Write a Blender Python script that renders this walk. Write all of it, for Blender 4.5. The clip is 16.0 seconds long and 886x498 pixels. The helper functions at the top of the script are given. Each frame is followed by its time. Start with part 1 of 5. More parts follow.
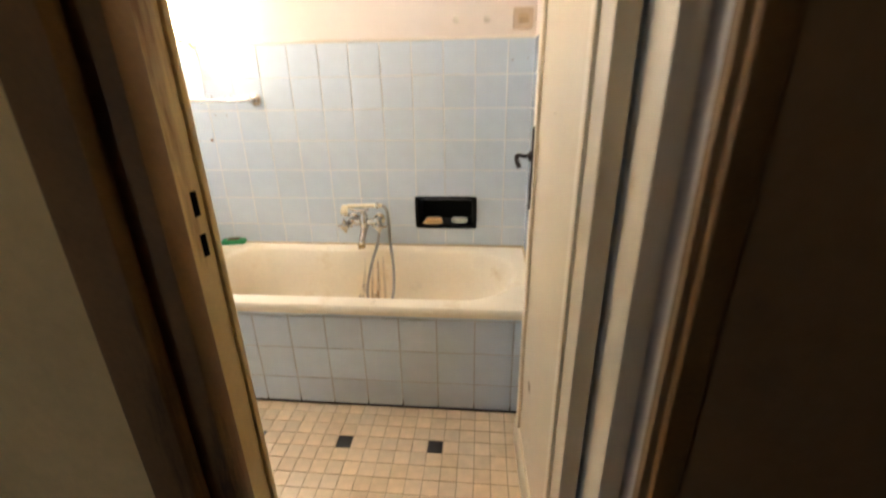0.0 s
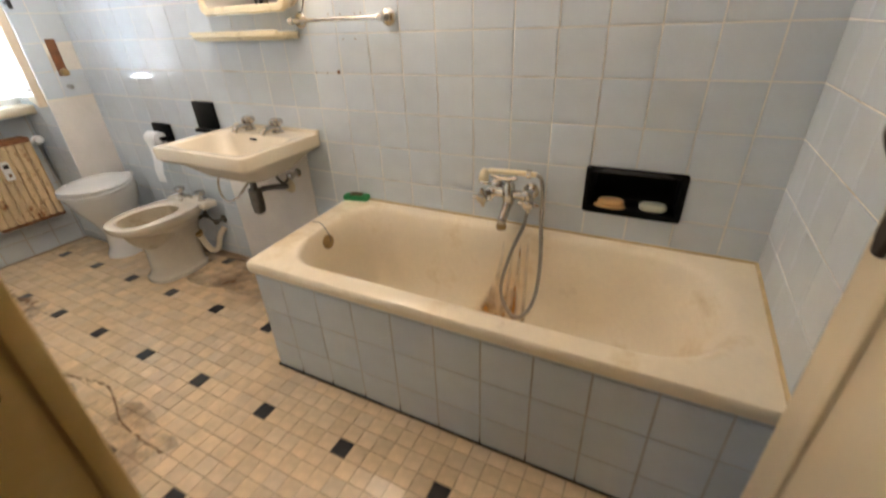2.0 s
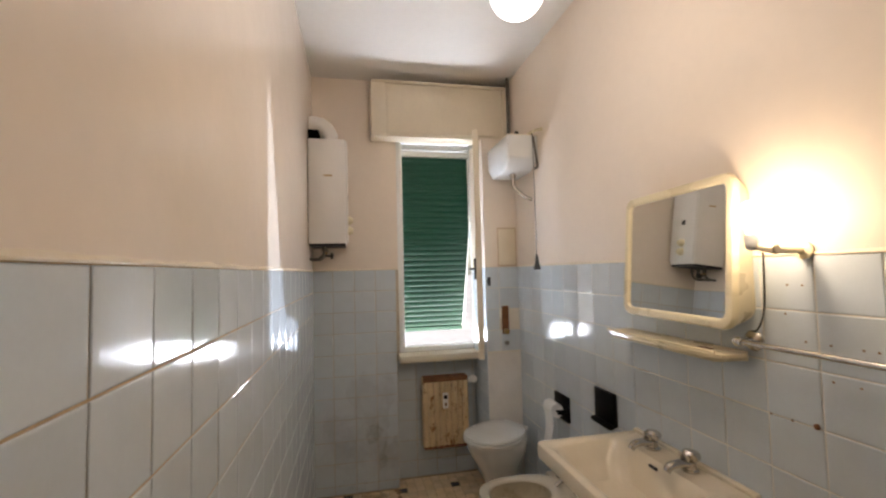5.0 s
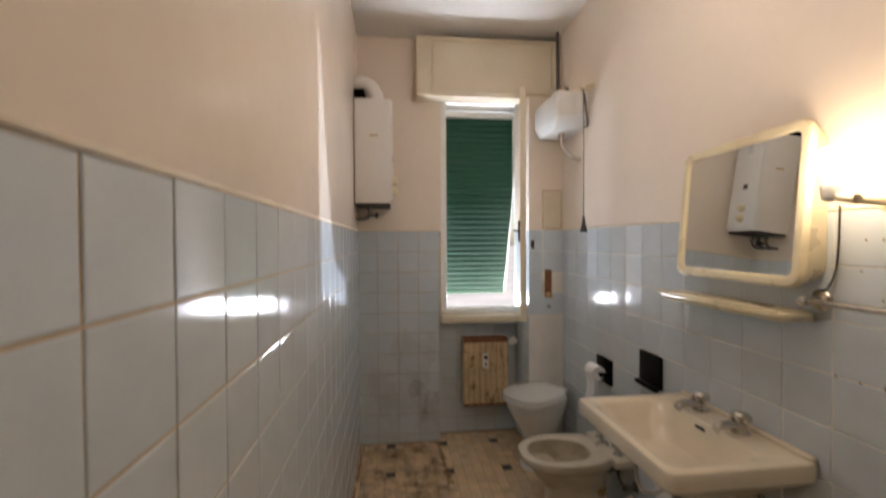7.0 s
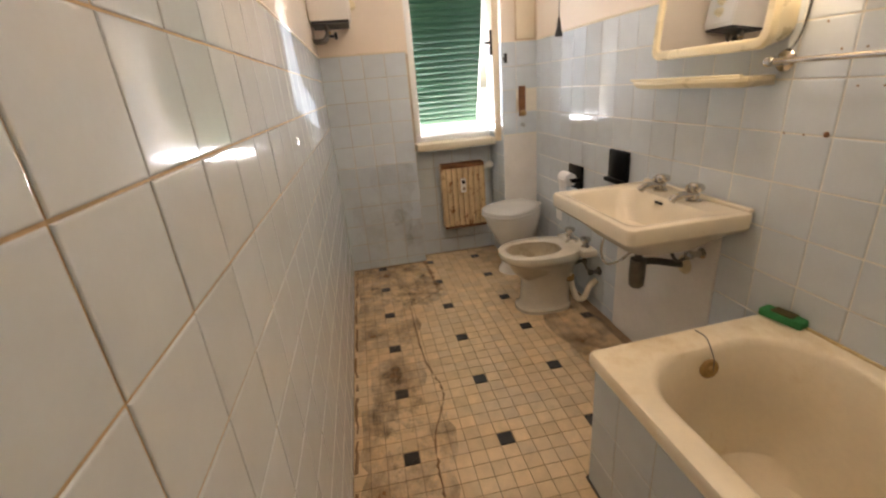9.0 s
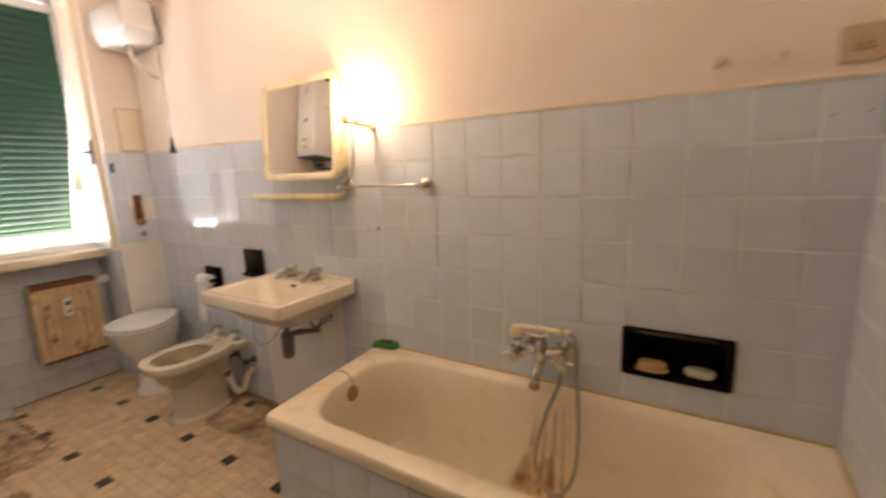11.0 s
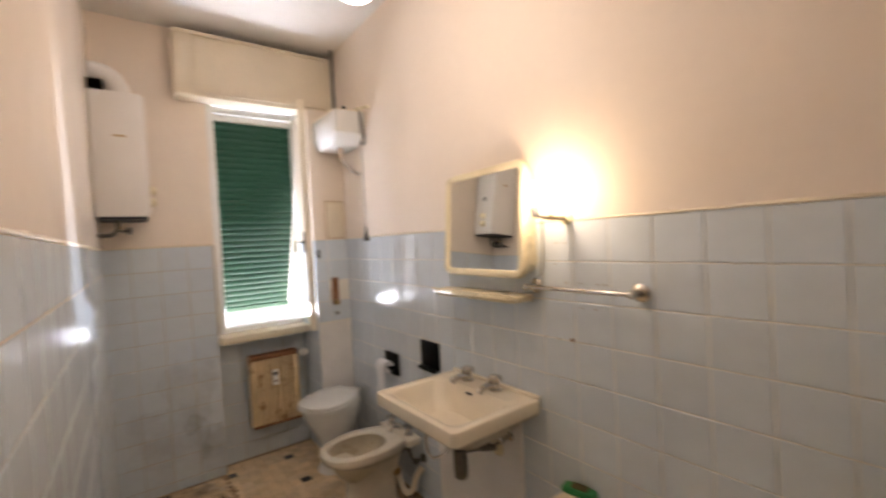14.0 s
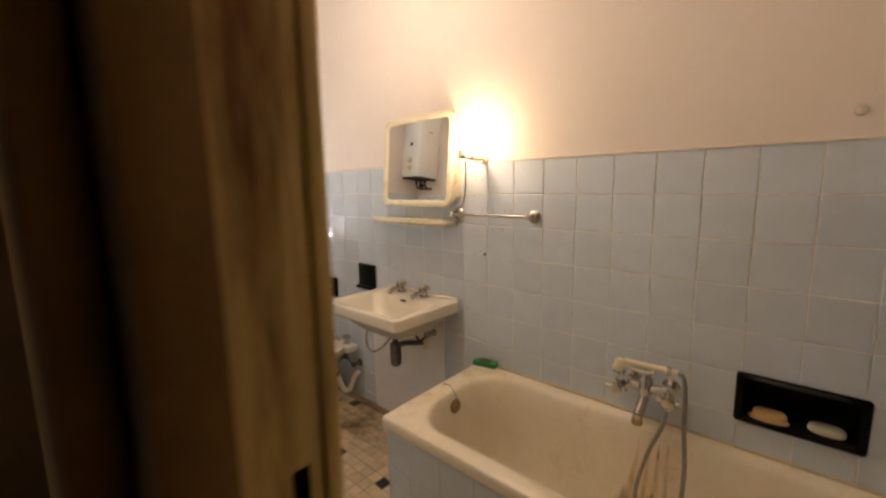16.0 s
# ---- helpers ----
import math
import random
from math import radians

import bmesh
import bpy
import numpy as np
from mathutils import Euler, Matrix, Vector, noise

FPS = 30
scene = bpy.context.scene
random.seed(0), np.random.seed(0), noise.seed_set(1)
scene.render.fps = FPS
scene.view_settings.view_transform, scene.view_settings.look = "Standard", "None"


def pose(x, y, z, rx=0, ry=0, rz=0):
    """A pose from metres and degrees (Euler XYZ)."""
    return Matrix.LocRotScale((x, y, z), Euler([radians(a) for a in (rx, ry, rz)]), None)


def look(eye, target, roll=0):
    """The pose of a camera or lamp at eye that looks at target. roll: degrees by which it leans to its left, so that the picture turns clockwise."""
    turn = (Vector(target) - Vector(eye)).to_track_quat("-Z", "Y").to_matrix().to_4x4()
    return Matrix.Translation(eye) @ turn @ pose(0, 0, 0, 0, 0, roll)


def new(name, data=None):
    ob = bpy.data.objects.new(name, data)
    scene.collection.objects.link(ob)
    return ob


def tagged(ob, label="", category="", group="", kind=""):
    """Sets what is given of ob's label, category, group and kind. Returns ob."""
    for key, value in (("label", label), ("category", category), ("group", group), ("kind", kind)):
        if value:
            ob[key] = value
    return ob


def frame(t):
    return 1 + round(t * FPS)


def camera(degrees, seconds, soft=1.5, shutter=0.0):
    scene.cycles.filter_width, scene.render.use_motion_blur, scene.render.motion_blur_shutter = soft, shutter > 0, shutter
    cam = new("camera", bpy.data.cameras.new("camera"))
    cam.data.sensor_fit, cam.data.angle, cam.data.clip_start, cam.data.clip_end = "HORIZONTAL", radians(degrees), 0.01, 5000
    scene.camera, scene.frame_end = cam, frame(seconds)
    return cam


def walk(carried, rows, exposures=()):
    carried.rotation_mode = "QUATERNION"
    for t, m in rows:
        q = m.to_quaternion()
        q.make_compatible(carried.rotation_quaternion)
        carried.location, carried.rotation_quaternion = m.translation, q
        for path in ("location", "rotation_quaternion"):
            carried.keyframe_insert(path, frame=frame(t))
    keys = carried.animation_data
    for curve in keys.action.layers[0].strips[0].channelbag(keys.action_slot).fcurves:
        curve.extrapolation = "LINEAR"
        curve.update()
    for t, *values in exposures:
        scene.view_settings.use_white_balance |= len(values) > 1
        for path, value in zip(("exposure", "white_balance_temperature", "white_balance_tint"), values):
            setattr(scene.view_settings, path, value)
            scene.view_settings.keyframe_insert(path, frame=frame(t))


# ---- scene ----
cam = camera(92.7, 16.0, soft=2.1, shutter=0.5)
PATH = [
    (0, (0.34, -2.147, 1.378), (0.162, -0.295, 0.644), -1.0),
    (0.5, (0.271, -1.933, 1.326), (0.007, -0.214, 0.339), -0.5),
    (1, (0.234, -1.743, 1.307), (-0.312, -0.166, 0.205), -0.4),
    (1.5, (0.244, -1.622, 1.299), (-0.496, -0.087, 0.252), -1.8),
    (2, (0.202, -1.53, 1.302), (-0.618, 0.022, 0.341), -2.5),
    (2.5, (0.128, -1.443, 1.362), (-0.734, 0.247, 0.729), -2.2),
    (3, (0.083, -1.372, 1.438), (-0.881, 0.336, 1.045), -2.4),
    (3.5, (-0.007, -1.279, 1.487), (-1.314, 0.214, 1.241), -2.4),
    (4, (-0.104, -1.199, 1.492), (-1.787, -0.121, 1.402), -0.8),
    (4.5, (-0.162, -1.168, 1.542), (-2.068, -0.572, 1.636), -1.4),
    (6.8, (-0.181, -1.174, 1.512), (-2.17, -0.979, 1.581), -1.4),
    (7, (-0.174, -1.192, 1.481), (-2.161, -0.967, 1.447), -0.3),
    (7.5, (-0.152, -1.219, 1.412), (-2.119, -0.994, 1.128), -1.6),
    (8, (-0.132, -1.233, 1.357), (-2.028, -1.008, 0.759), -1.7),
    (8.2, (-0.122, -1.235, 1.355), (-2.004, -1.036, 0.708), -2.9),
    (10.5, (0.065, -1.368, 1.247), (-1.441, -0.225, 0.594), -5.9),
    (11, (0.194, -1.493, 1.369), (-0.836, 0.181, 1.002), -2.2),
    (11.5, (0.262, -1.641, 1.445), (-0.588, 0.134, 1.09), -1.6),
    (11.8, (0.295, -1.694, 1.463), (-0.573, 0.087, 1.186), -2.3),
    (12, (0.295, -1.692, 1.435), (-0.524, 0.112, 1.168), -1.3),
    (12.5, (0.261, -1.636, 1.465), (-0.509, 0.186, 1.166), -3.1),
    (13, (0.153, -1.522, 1.478), (-0.716, 0.272, 1.322), -3.1),
    (13.5, (0.067, -1.402, 1.462), (-1.09, 0.221, 1.291), -4.4),
    (14, (-0.076, -1.307, 1.517), (-1.688, -0.123, 1.472), -3.1),
    (14.5, (-0.124, -1.281, 1.495), (-1.926, -0.416, 1.446), -3.1),
    (15, (-0.069, -1.288, 1.471), (-1.833, -0.351, 1.359), -4.0),
    (15.5, (0.093, -1.433, 1.465), (-1.336, -0.045, 1.295), -2.8),
    (16, (0.177, -1.657, 1.455), (-1.163, -0.203, 1.157), -1.0),
]
EXPOSURES = [(0, 3.15, 5950, 12), (1.5, 2.68, 6200, 14), (2.5, 2.25, 6350, 16), (3.5, 1.80, 6350, 18), (4.5, 1.35, 6600, 17), (7, 1.08, 6650, 18),
             (8, 1.64, 6900, 17), (10.5, 1.98, 7750, 26), (11.5, 1.86, 7950, 28), (12.5, 1.71, 7450, 25), (14, 1.56, 6850, 22), (15, 1.32, 7050, 21), (16, 1.72, 7250, 21)]
walk(cam, [(t, look(eye, target, roll)) for t, eye, target, roll in PATH], EXPOSURES)

# world, sun, lamps
world = bpy.data.worlds.new("world")
scene.world = world
world.use_nodes = True
wn = world.node_tree.nodes
sky = wn.new("ShaderNodeTexSky")
sky.sky_type = "NISHITA"
sky.sun_disc = False
sky.sun_elevation, sky.sun_rotation = radians(48), radians(60)
world.node_tree.links.new(sky.outputs[0], wn["Background"].inputs[0])
wn["Background"].inputs[1].default_value = 0.07


def lamp(name, kind, m, energy, colour, **more):
    data = bpy.data.lights.new(name, kind)
    data.energy, data.color = energy, colour
    if kind == "AREA":
        data.shape, data.size, data.size_y = "RECTANGLE", more["size"], more["size_y"]
    elif kind == "SUN":
        data.angle = more["angle"]
    else:
        data.shadow_soft_size = more["radius"]
    ob = new(name, data)
    ob.matrix_world = m
    return ob


# the sun stands behind the house, over the hall's side
lamp("sun", "SUN", look((3, -4, 6), (0, 0, 0)), 3.0, (1, 0.94, 0.86), angle=radians(0.5))
# light thrown up from the bright ground outside the window
lamp("window_light", "AREA", look((-4.35, -0.52, 0.35), (-3.0, -0.52, 1.25)), 250, (0.80, 0.90, 1.0), size=2.0, size_y=1.3)
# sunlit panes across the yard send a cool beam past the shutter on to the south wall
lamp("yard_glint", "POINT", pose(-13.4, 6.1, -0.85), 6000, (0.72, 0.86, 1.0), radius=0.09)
BULB = (-1.099, -0.135, 1.675)
GLOBE = (-1.376, -0.657, 2.412)
lamp("bulb_light", "POINT", pose(*BULB), 0.68, (1.0, 0.86, 0.69), radius=0.03)
lamp("globe_light", "POINT", pose(GLOBE[0], GLOBE[1], GLOBE[2]), 2.1, (1.0, 0.86, 0.70), radius=0.075)

# ---- materials ----


def mat(name, colour, rough=0.5, metal=0.0, vary=0.12, scale=6.0, bump=0.0, bscale=60.0, piece=0.0, stain=None, stain_scale=3.0, stain_at=0.55, coat=0.0, stain_stretch=1.0, grey=0.0):
    """Principled surface: broad and fine variation of the colour, an optional stain, relief, and a shift from piece to piece."""
    m = bpy.data.materials.new(name)
    m.use_nodes = True
    t = m.node_tree
    n, l = t.nodes, t.links
    b = n["Principled BSDF"]
    b.inputs["Metallic"].default_value = metal
    b.inputs["Coat Weight"].default_value = coat
    b.inputs["Coat Roughness"].default_value = 0.08
    tex = n.new("ShaderNodeTexCoord")
    big = n.new("ShaderNodeTexNoise")
    big.inputs["Scale"].default_value, big.inputs["Detail"].default_value = scale, 6
    l.new(tex.outputs["Object"], big.inputs["Vector"])
    fine = n.new("ShaderNodeTexNoise")
    fine.inputs["Scale"].default_value, fine.inputs["Detail"].default_value = scale * 14, 3
    l.new(tex.outputs["Object"], fine.inputs["Vector"])
    mix = n.new("ShaderNodeMath")
    mix.operation = "MULTIPLY_ADD"
    l.new(fine.outputs["Fac"], mix.inputs[0])
    mix.inputs[1].default_value = 0.35
    l.new(big.outputs["Fac"], mix.inputs[2])
    ramp = n.new("ShaderNodeMapRange")
    ramp.inputs["From Min"].default_value, ramp.inputs["From Max"].default_value = 0.35, 1.0
    ramp.inputs["To Min"].default_value, ramp.inputs["To Max"].default_value = 1 - vary, 1 + vary
    l.new(mix.outputs[0], ramp.inputs["Value"])
    last = ramp.outputs["Result"]
    if piece:
        info = n.new("ShaderNodeObjectInfo")
        isl = n.new("ShaderNodeNewGeometry")
        both = n.new("ShaderNodeMath")
        both.operation = "ADD"
        l.new(info.outputs["Random"], both.inputs[0])
        l.new(isl.outputs["Random Per Island"], both.inputs[1])
        frac = n.new("ShaderNodeMath")
        frac.operation = "FRACT"
        l.new(both.outputs[0], frac.inputs[0])
        span = n.new("ShaderNodeMapRange")
        span.inputs["To Min"].default_value, span.inputs["To Max"].default_value = 1 - piece, 1 + piece
        l.new(frac.outputs[0], span.inputs["Value"])
        times = n.new("ShaderNodeMath")
        times.operation = "MULTIPLY"
        l.new(last, times.inputs[0])
        l.new(span.outputs["Result"], times.inputs[1])
        last = times.outputs[0]
    col = n.new("ShaderNodeVectorMath")
    col.operation = "SCALE"
    col.inputs[0].default_value = colour
    l.new(last, col.inputs["Scale"])
    out = col.outputs[0]
    if grey:
        again = n.new("ShaderNodeMath")
        again.operation = "MULTIPLY"
        l.new(frac.outputs[0], again.inputs[0])
        again.inputs[1].default_value = 7.31
        wrap = n.new("ShaderNodeMath")
        wrap.operation = "FRACT"
        l.new(again.outputs[0], wrap.inputs[0])
        amount = n.new("ShaderNodeMapRange")
        amount.inputs["From Min"].default_value, amount.inputs["To Max"].default_value = 0.3, grey
        l.new(wrap.outputs[0], amount.inputs["Value"])
        paler = n.new("ShaderNodeMix")
        paler.data_type = "RGBA"
        l.new(amount.outputs["Result"], paler.inputs[0])
        l.new(out, paler.inputs[6])
        paler.inputs[7].default_value = (0.52, 0.52, 0.50, 1)
        out = paler.outputs[2]
    if stain:
        dirt = n.new("ShaderNodeTexNoise")
        dirt.inputs["Scale"].default_value, dirt.inputs["Detail"].default_value = stain_scale, 8
        dirt.inputs["Roughness"].default_value = 0.65
        longer = n.new("ShaderNodeMapping")
        longer.inputs["Scale"].default_value = (1, 1, stain_stretch)
        l.new(tex.outputs["Object"], longer.inputs["Vector"])
        l.new(longer.outputs[0], dirt.inputs["Vector"])
        edge = n.new("ShaderNodeMapRange")
        edge.inputs["From Min"].default_value, edge.inputs["From Max"].default_value = stain_at, stain_at + 0.12
        l.new(dirt.outputs["Fac"], edge.inputs["Value"])
        over = n.new("ShaderNodeMix")
        over.data_type = "RGBA"
        l.new(edge.outputs["Result"], over.inputs[0])
        l.new(out, over.inputs[6])
        over.inputs[7].default_value = (*stain, 1)
        out = over.outputs[2]
    l.new(out, b.inputs["Base Color"])
    rr = n.new("ShaderNodeMapRange")
    rr.inputs["To Min"].default_value, rr.inputs["To Max"].default_value = max(0.02, rough * 0.75), min(1, rough * 1.3)
    l.new(big.outputs["Fac"], rr.inputs["Value"])
    l.new(rr.outputs["Result"], b.inputs["Roughness"])
    if bump:
        rough_tex = n.new("ShaderNodeTexNoise")
        rough_tex.inputs["Scale"].default_value, rough_tex.inputs["Detail"].default_value = bscale, 4
        l.new(tex.outputs["Object"], rough_tex.inputs["Vector"])
        bp = n.new("ShaderNodeBump")
        bp.inputs["Strength"].default_value, bp.inputs["Distance"].default_value = bump, 0.01
        l.new(rough_tex.outputs["Fac"], bp.inputs["Height"])
        l.new(bp.outputs["Normal"], b.inputs["Normal"])
    return m


def glow(name, colour, strength):
    m = bpy.data.materials.new(name)
    m.use_nodes = True
    b = m.node_tree.nodes["Principled BSDF"]
    b.inputs["Base Color"].default_value = (0.9, 0.88, 0.84, 1)
    b.inputs["Emission Color"].default_value = (*colour, 1)
    b.inputs["Emission Strength"].default_value = strength
    return m


PLASTER = mat("wall_paint", (0.82, 0.715, 0.605), 0.55, vary=0.05, scale=1.6, bump=0.12, bscale=9)
PLASTER_GLOSS = mat("gloss_wall_paint", (0.82, 0.715, 0.605), 0.20, vary=0.05, scale=1.6, bump=0.10, bscale=7)
CEILING = mat("ceiling_paint", (0.82, 0.79, 0.74), 0.7, vary=0.05, scale=2, bump=0.1, bscale=14)
GROUT_DIRTY = mat("dirty_grout", (0.54, 0.40, 0.25), 0.85, vary=0.35, scale=5, bump=0.3, bscale=120)
GROUT_BROWN = mat("brown_grout", (0.50, 0.43, 0.33), 0.85, vary=0.4, scale=5, bump=0.3, bscale=120)
GROUT = mat("wall_grout", (0.80, 0.76, 0.68), 0.8, vary=0.16, scale=5, bump=0.3, bscale=120, stain=(0.52, 0.43, 0.31), stain_scale=3.2, stain_at=0.56, stain_stretch=0.5)
APRON_GROUT = mat("apron_grout", (0.47, 0.43, 0.36), 0.85, vary=0.4, scale=7, bump=0.3, bscale=120)
GLAZE = mat("pale_blue_glaze", (0.61, 0.67, 0.715), 0.09, vary=0.05, scale=9, bump=0.035, bscale=16, piece=0.035)
MOSAIC = mat("mosaic_tile", (0.74, 0.555, 0.345), 0.21, vary=0.18, scale=16, bump=0.05, bscale=70, piece=0.09, grey=0.16)
MOSAIC_DARK = mat("black_mosaic", (0.018, 0.015, 0.014), 0.3, vary=0.3, scale=20, bump=0.1)
FLOOR_GROUT = mat("floor_grout", (0.33, 0.23, 0.14), 0.9, vary=0.4, scale=6, bump=0.4, bscale=150)
ENAMEL = mat("bath_enamel", (0.86, 0.755, 0.57), 0.30, vary=0.09, scale=4, bump=0.02, bscale=30, coat=0.1, stain=(0.74, 0.60, 0.38), stain_scale=4, stain_at=0.56)
SEAL = mat("yellowed_sealant", (0.56, 0.43, 0.23), 0.6, vary=0.35, scale=9, bump=0.2, bscale=60)
CERAMIC = mat("cream_ceramic", (0.76, 0.68, 0.54), 0.22, vary=0.05, scale=6, coat=0.12)
CERAMIC_GREY = mat("aged_ceramic", (0.69, 0.63, 0.52), 0.16, vary=0.14, scale=7, coat=0.3, stain=(0.36, 0.29, 0.19), stain_scale=9, stain_at=0.66)
# the bowl's inside is stained, and darkened in colour to read as shaded
SHADED_BOWL = mat("shaded_bowl_ceramic", (0.52, 0.45, 0.33), 0.35, vary=0.2, scale=9, stain=(0.38, 0.29, 0.17), stain_scale=8, stain_at=0.55)
CERAMIC_WHITE = mat("white_ceramic", (0.76, 0.76, 0.74), 0.14, vary=0.05, scale=6, coat=0.4)
SEAT_PLASTIC = mat("seat_plastic", (0.72, 0.72, 0.70), 0.25, vary=0.05, scale=6)
CHROME = mat("worn_chrome", (0.58, 0.55, 0.51), 0.18, metal=1.0, vary=0.25, scale=30, stain=(0.30, 0.24, 0.17), stain_scale=22, stain_at=0.62)
DULL_METAL = mat("dull_metal", (0.17, 0.155, 0.135), 0.42, metal=0.9, vary=0.3, scale=30)
HOSE = mat("steel_hose", (0.36, 0.345, 0.32), 0.35, metal=0.9, vary=0.25, scale=40)
BRASS = mat("old_brass", (0.40, 0.27, 0.12), 0.4, metal=0.9, vary=0.3, scale=30)
BRONZE = mat("dark_bronze", (0.022, 0.012, 0.008), 0.45, metal=0.3, vary=0.3, scale=30)
BLACK_GLAZE = mat("black_glaze", (0.003, 0.003, 0.003), 0.45, vary=0.2, scale=20)
VOID = mat("dark_cavity", (0.003, 0.0025, 0.002), 0.95, vary=0.2, scale=20)
VOID.node_tree.nodes["Principled BSDF"].inputs["Specular IOR Level"].default_value = 0.02
BLACK_GLAZE.node_tree.nodes["Principled BSDF"].inputs["Specular IOR Level"].default_value = 0.14
BLACK = mat("black_plastic", (0.012, 0.012, 0.012), 0.45, vary=0.2, scale=20)
IVORY = mat("ivory_plastic", (0.78, 0.68, 0.46), 0.28, vary=0.06, scale=8)
IVORY_BOX = mat("ivory_paint", (0.76, 0.67, 0.52), 0.45, vary=0.08, scale=4, bump=0.05)
WHITE_PAINT = mat("white_paint", (0.80, 0.80, 0.78), 0.4, vary=0.06, scale=6)
PATCH = mat("patch_plaster", (0.78, 0.75, 0.71), 0.6, vary=0.1, scale=5, bump=0.15, bscale=20)
DOOR_PAINT = mat("door_paint", (0.74, 0.62, 0.42), 0.3, vary=0.07, scale=3, bump=0.04, bscale=12, stain=(0.60, 0.45, 0.24), stain_scale=2.2, stain_at=0.68)
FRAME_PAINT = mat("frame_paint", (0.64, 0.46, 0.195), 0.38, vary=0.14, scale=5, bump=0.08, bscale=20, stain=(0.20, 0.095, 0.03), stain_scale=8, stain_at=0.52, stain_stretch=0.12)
# brown stain, with shade on the hall side deepened in the base colour
FRAME_BROWN_SHADE = mat("shaded_frame_brown", (0.185, 0.098, 0.032), 0.6, vary=0.3, scale=7, bump=0.1, bscale=30, stain=(0.045, 0.02, 0.008), stain_scale=9, stain_at=0.52, stain_stretch=0.12)
# hall light is put into these two paints: front wall lighter, side wall darker
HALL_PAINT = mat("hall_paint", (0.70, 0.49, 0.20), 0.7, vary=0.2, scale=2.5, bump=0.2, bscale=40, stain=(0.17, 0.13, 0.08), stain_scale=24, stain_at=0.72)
HALL_SHADED = mat("shaded_hall_brown", (0.27, 0.165, 0.075), 0.6, vary=0.25, scale=2.5, bump=0.1)
for dull in (FRAME_BROWN_SHADE, FRAME_PAINT, HALL_SHADED, HALL_PAINT):
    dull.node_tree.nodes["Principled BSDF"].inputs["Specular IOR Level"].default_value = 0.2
HALL_FLOOR = mat("hall_floor", (0.20, 0.14, 0.09), 0.5, vary=0.2, scale=5)
RUST_PAINT = mat("radiator_paint", (0.66, 0.50, 0.29), 0.5, vary=0.2, scale=8, bump=0.2, bscale=60, stain=(0.30, 0.12, 0.035), stain_scale=17, stain_at=0.55, stain_stretch=0.7)
RUST = mat("rust", (0.20, 0.085, 0.035), 0.85, vary=0.45, scale=25, bump=0.4, bscale=90)
HEATER = mat("heater_enamel", (0.80, 0.77, 0.73), 0.3, vary=0.04, scale=5)
SPONGE = mat("green_sponge", (0.03, 0.26, 0.08), 0.9, vary=0.35, scale=40, bump=0.8, bscale=200)
SPONGE_TOP = mat("scouring_pad", (0.10, 0.08, 0.03), 0.95, vary=0.4, scale=40, bump=0.8, bscale=250)
SOAP = mat("soap", (0.66, 0.42, 0.18), 0.4, vary=0.1, scale=20)
SOAP_PALE = mat("pale_soap", (0.52, 0.52, 0.40), 0.4, vary=0.1, scale=20)
PAPER = mat("toilet_paper", (0.82, 0.82, 0.82), 0.9, vary=0.04, scale=30, bump=0.2)
CORD = mat("cord", (0.02, 0.017, 0.014), 0.8)
LETTER = mat("marking", (0.22, 0.12, 0.05), 0.6)
TAN_PAINT = mat("tan_plaque", (0.55, 0.40, 0.22), 0.4, vary=0.1, scale=20)
TAN_PLATE = mat("tan_plastic", (0.60, 0.46, 0.31), 0.4, vary=0.08, scale=20)
CEMENT = mat("bare_cement", (0.36, 0.32, 0.27), 0.9, vary=0.3, scale=15, bump=0.5, bscale=60)
BULB_GLASS = glow("bulb_glass", (1.0, 0.78, 0.48), 14)
GLOBE_GLASS = glow("globe_glass", (1.0, 0.93, 0.82), 3.2)

MIRROR = bpy.data.materials.new("mirror_silver")
MIRROR.use_nodes = True
mb = MIRROR.node_tree.nodes["Principled BSDF"]
mb.inputs["Base Color"].default_value, mb.inputs["Metallic"].default_value, mb.inputs["Roughness"].default_value = (0.86, 0.88, 0.87, 1), 1.0, 0.015
GLASS = bpy.data.materials.new("window_glass")
GLASS.use_nodes = True
gb = GLASS.node_tree.nodes["Principled BSDF"]
gb.inputs["Transmission Weight"].default_value, gb.inputs["Roughness"].default_value, gb.inputs["IOR"].default_value = 1.0, 0.02, 1.45
SLAT = mat("green_slat", (0.004, 0.034, 0.017), 0.5, vary=0.12, scale=8)
sn, sl = SLAT.node_tree.nodes, SLAT.node_tree.links
thin = sn.new("ShaderNodeBsdfTranslucent")
thin.inputs["Color"].default_value = (0.16, 0.46, 0.32, 1)
pair = sn.new("ShaderNodeMixShader")
pair.inputs[0].default_value = 0.13
sl.new(sn["Principled BSDF"].outputs[0], pair.inputs[1])
sl.new(thin.outputs[0], pair.inputs[2])
sl.new(pair.outputs[0], sn["Material Output"].inputs[0])

# ---- mesh helpers ----


def box(bm, x0, x1, y0, y1, z0, z1, index=0, bevel=0.0, m=None):
    """A box; bevel rounds its edges."""
    v = [bm.verts.new((x, y, z)) for z in (z0, z1) for y in (y0, y1) for x in (x0, x1)]
    fs = [bm.faces.new([v[i] for i in q]) for q in ((0, 2, 3, 1), (4, 5, 7, 6), (0, 1, 5, 4), (1, 3, 7, 5), (3, 2, 6, 7), (2, 0, 4, 6))]
    for f in fs:
        f.material_index = index
    if m is not None:
        bmesh.ops.transform(bm, matrix=m, verts=v)
    if bevel:
        edges = list({e for f in fs for e in f.edges})
        made = bmesh.ops.bevel(bm, geom=edges, offset=bevel, segments=2, profile=0.5, affect="EDGES")
        for f in made["faces"]:
            f.material_index = index
    return bm


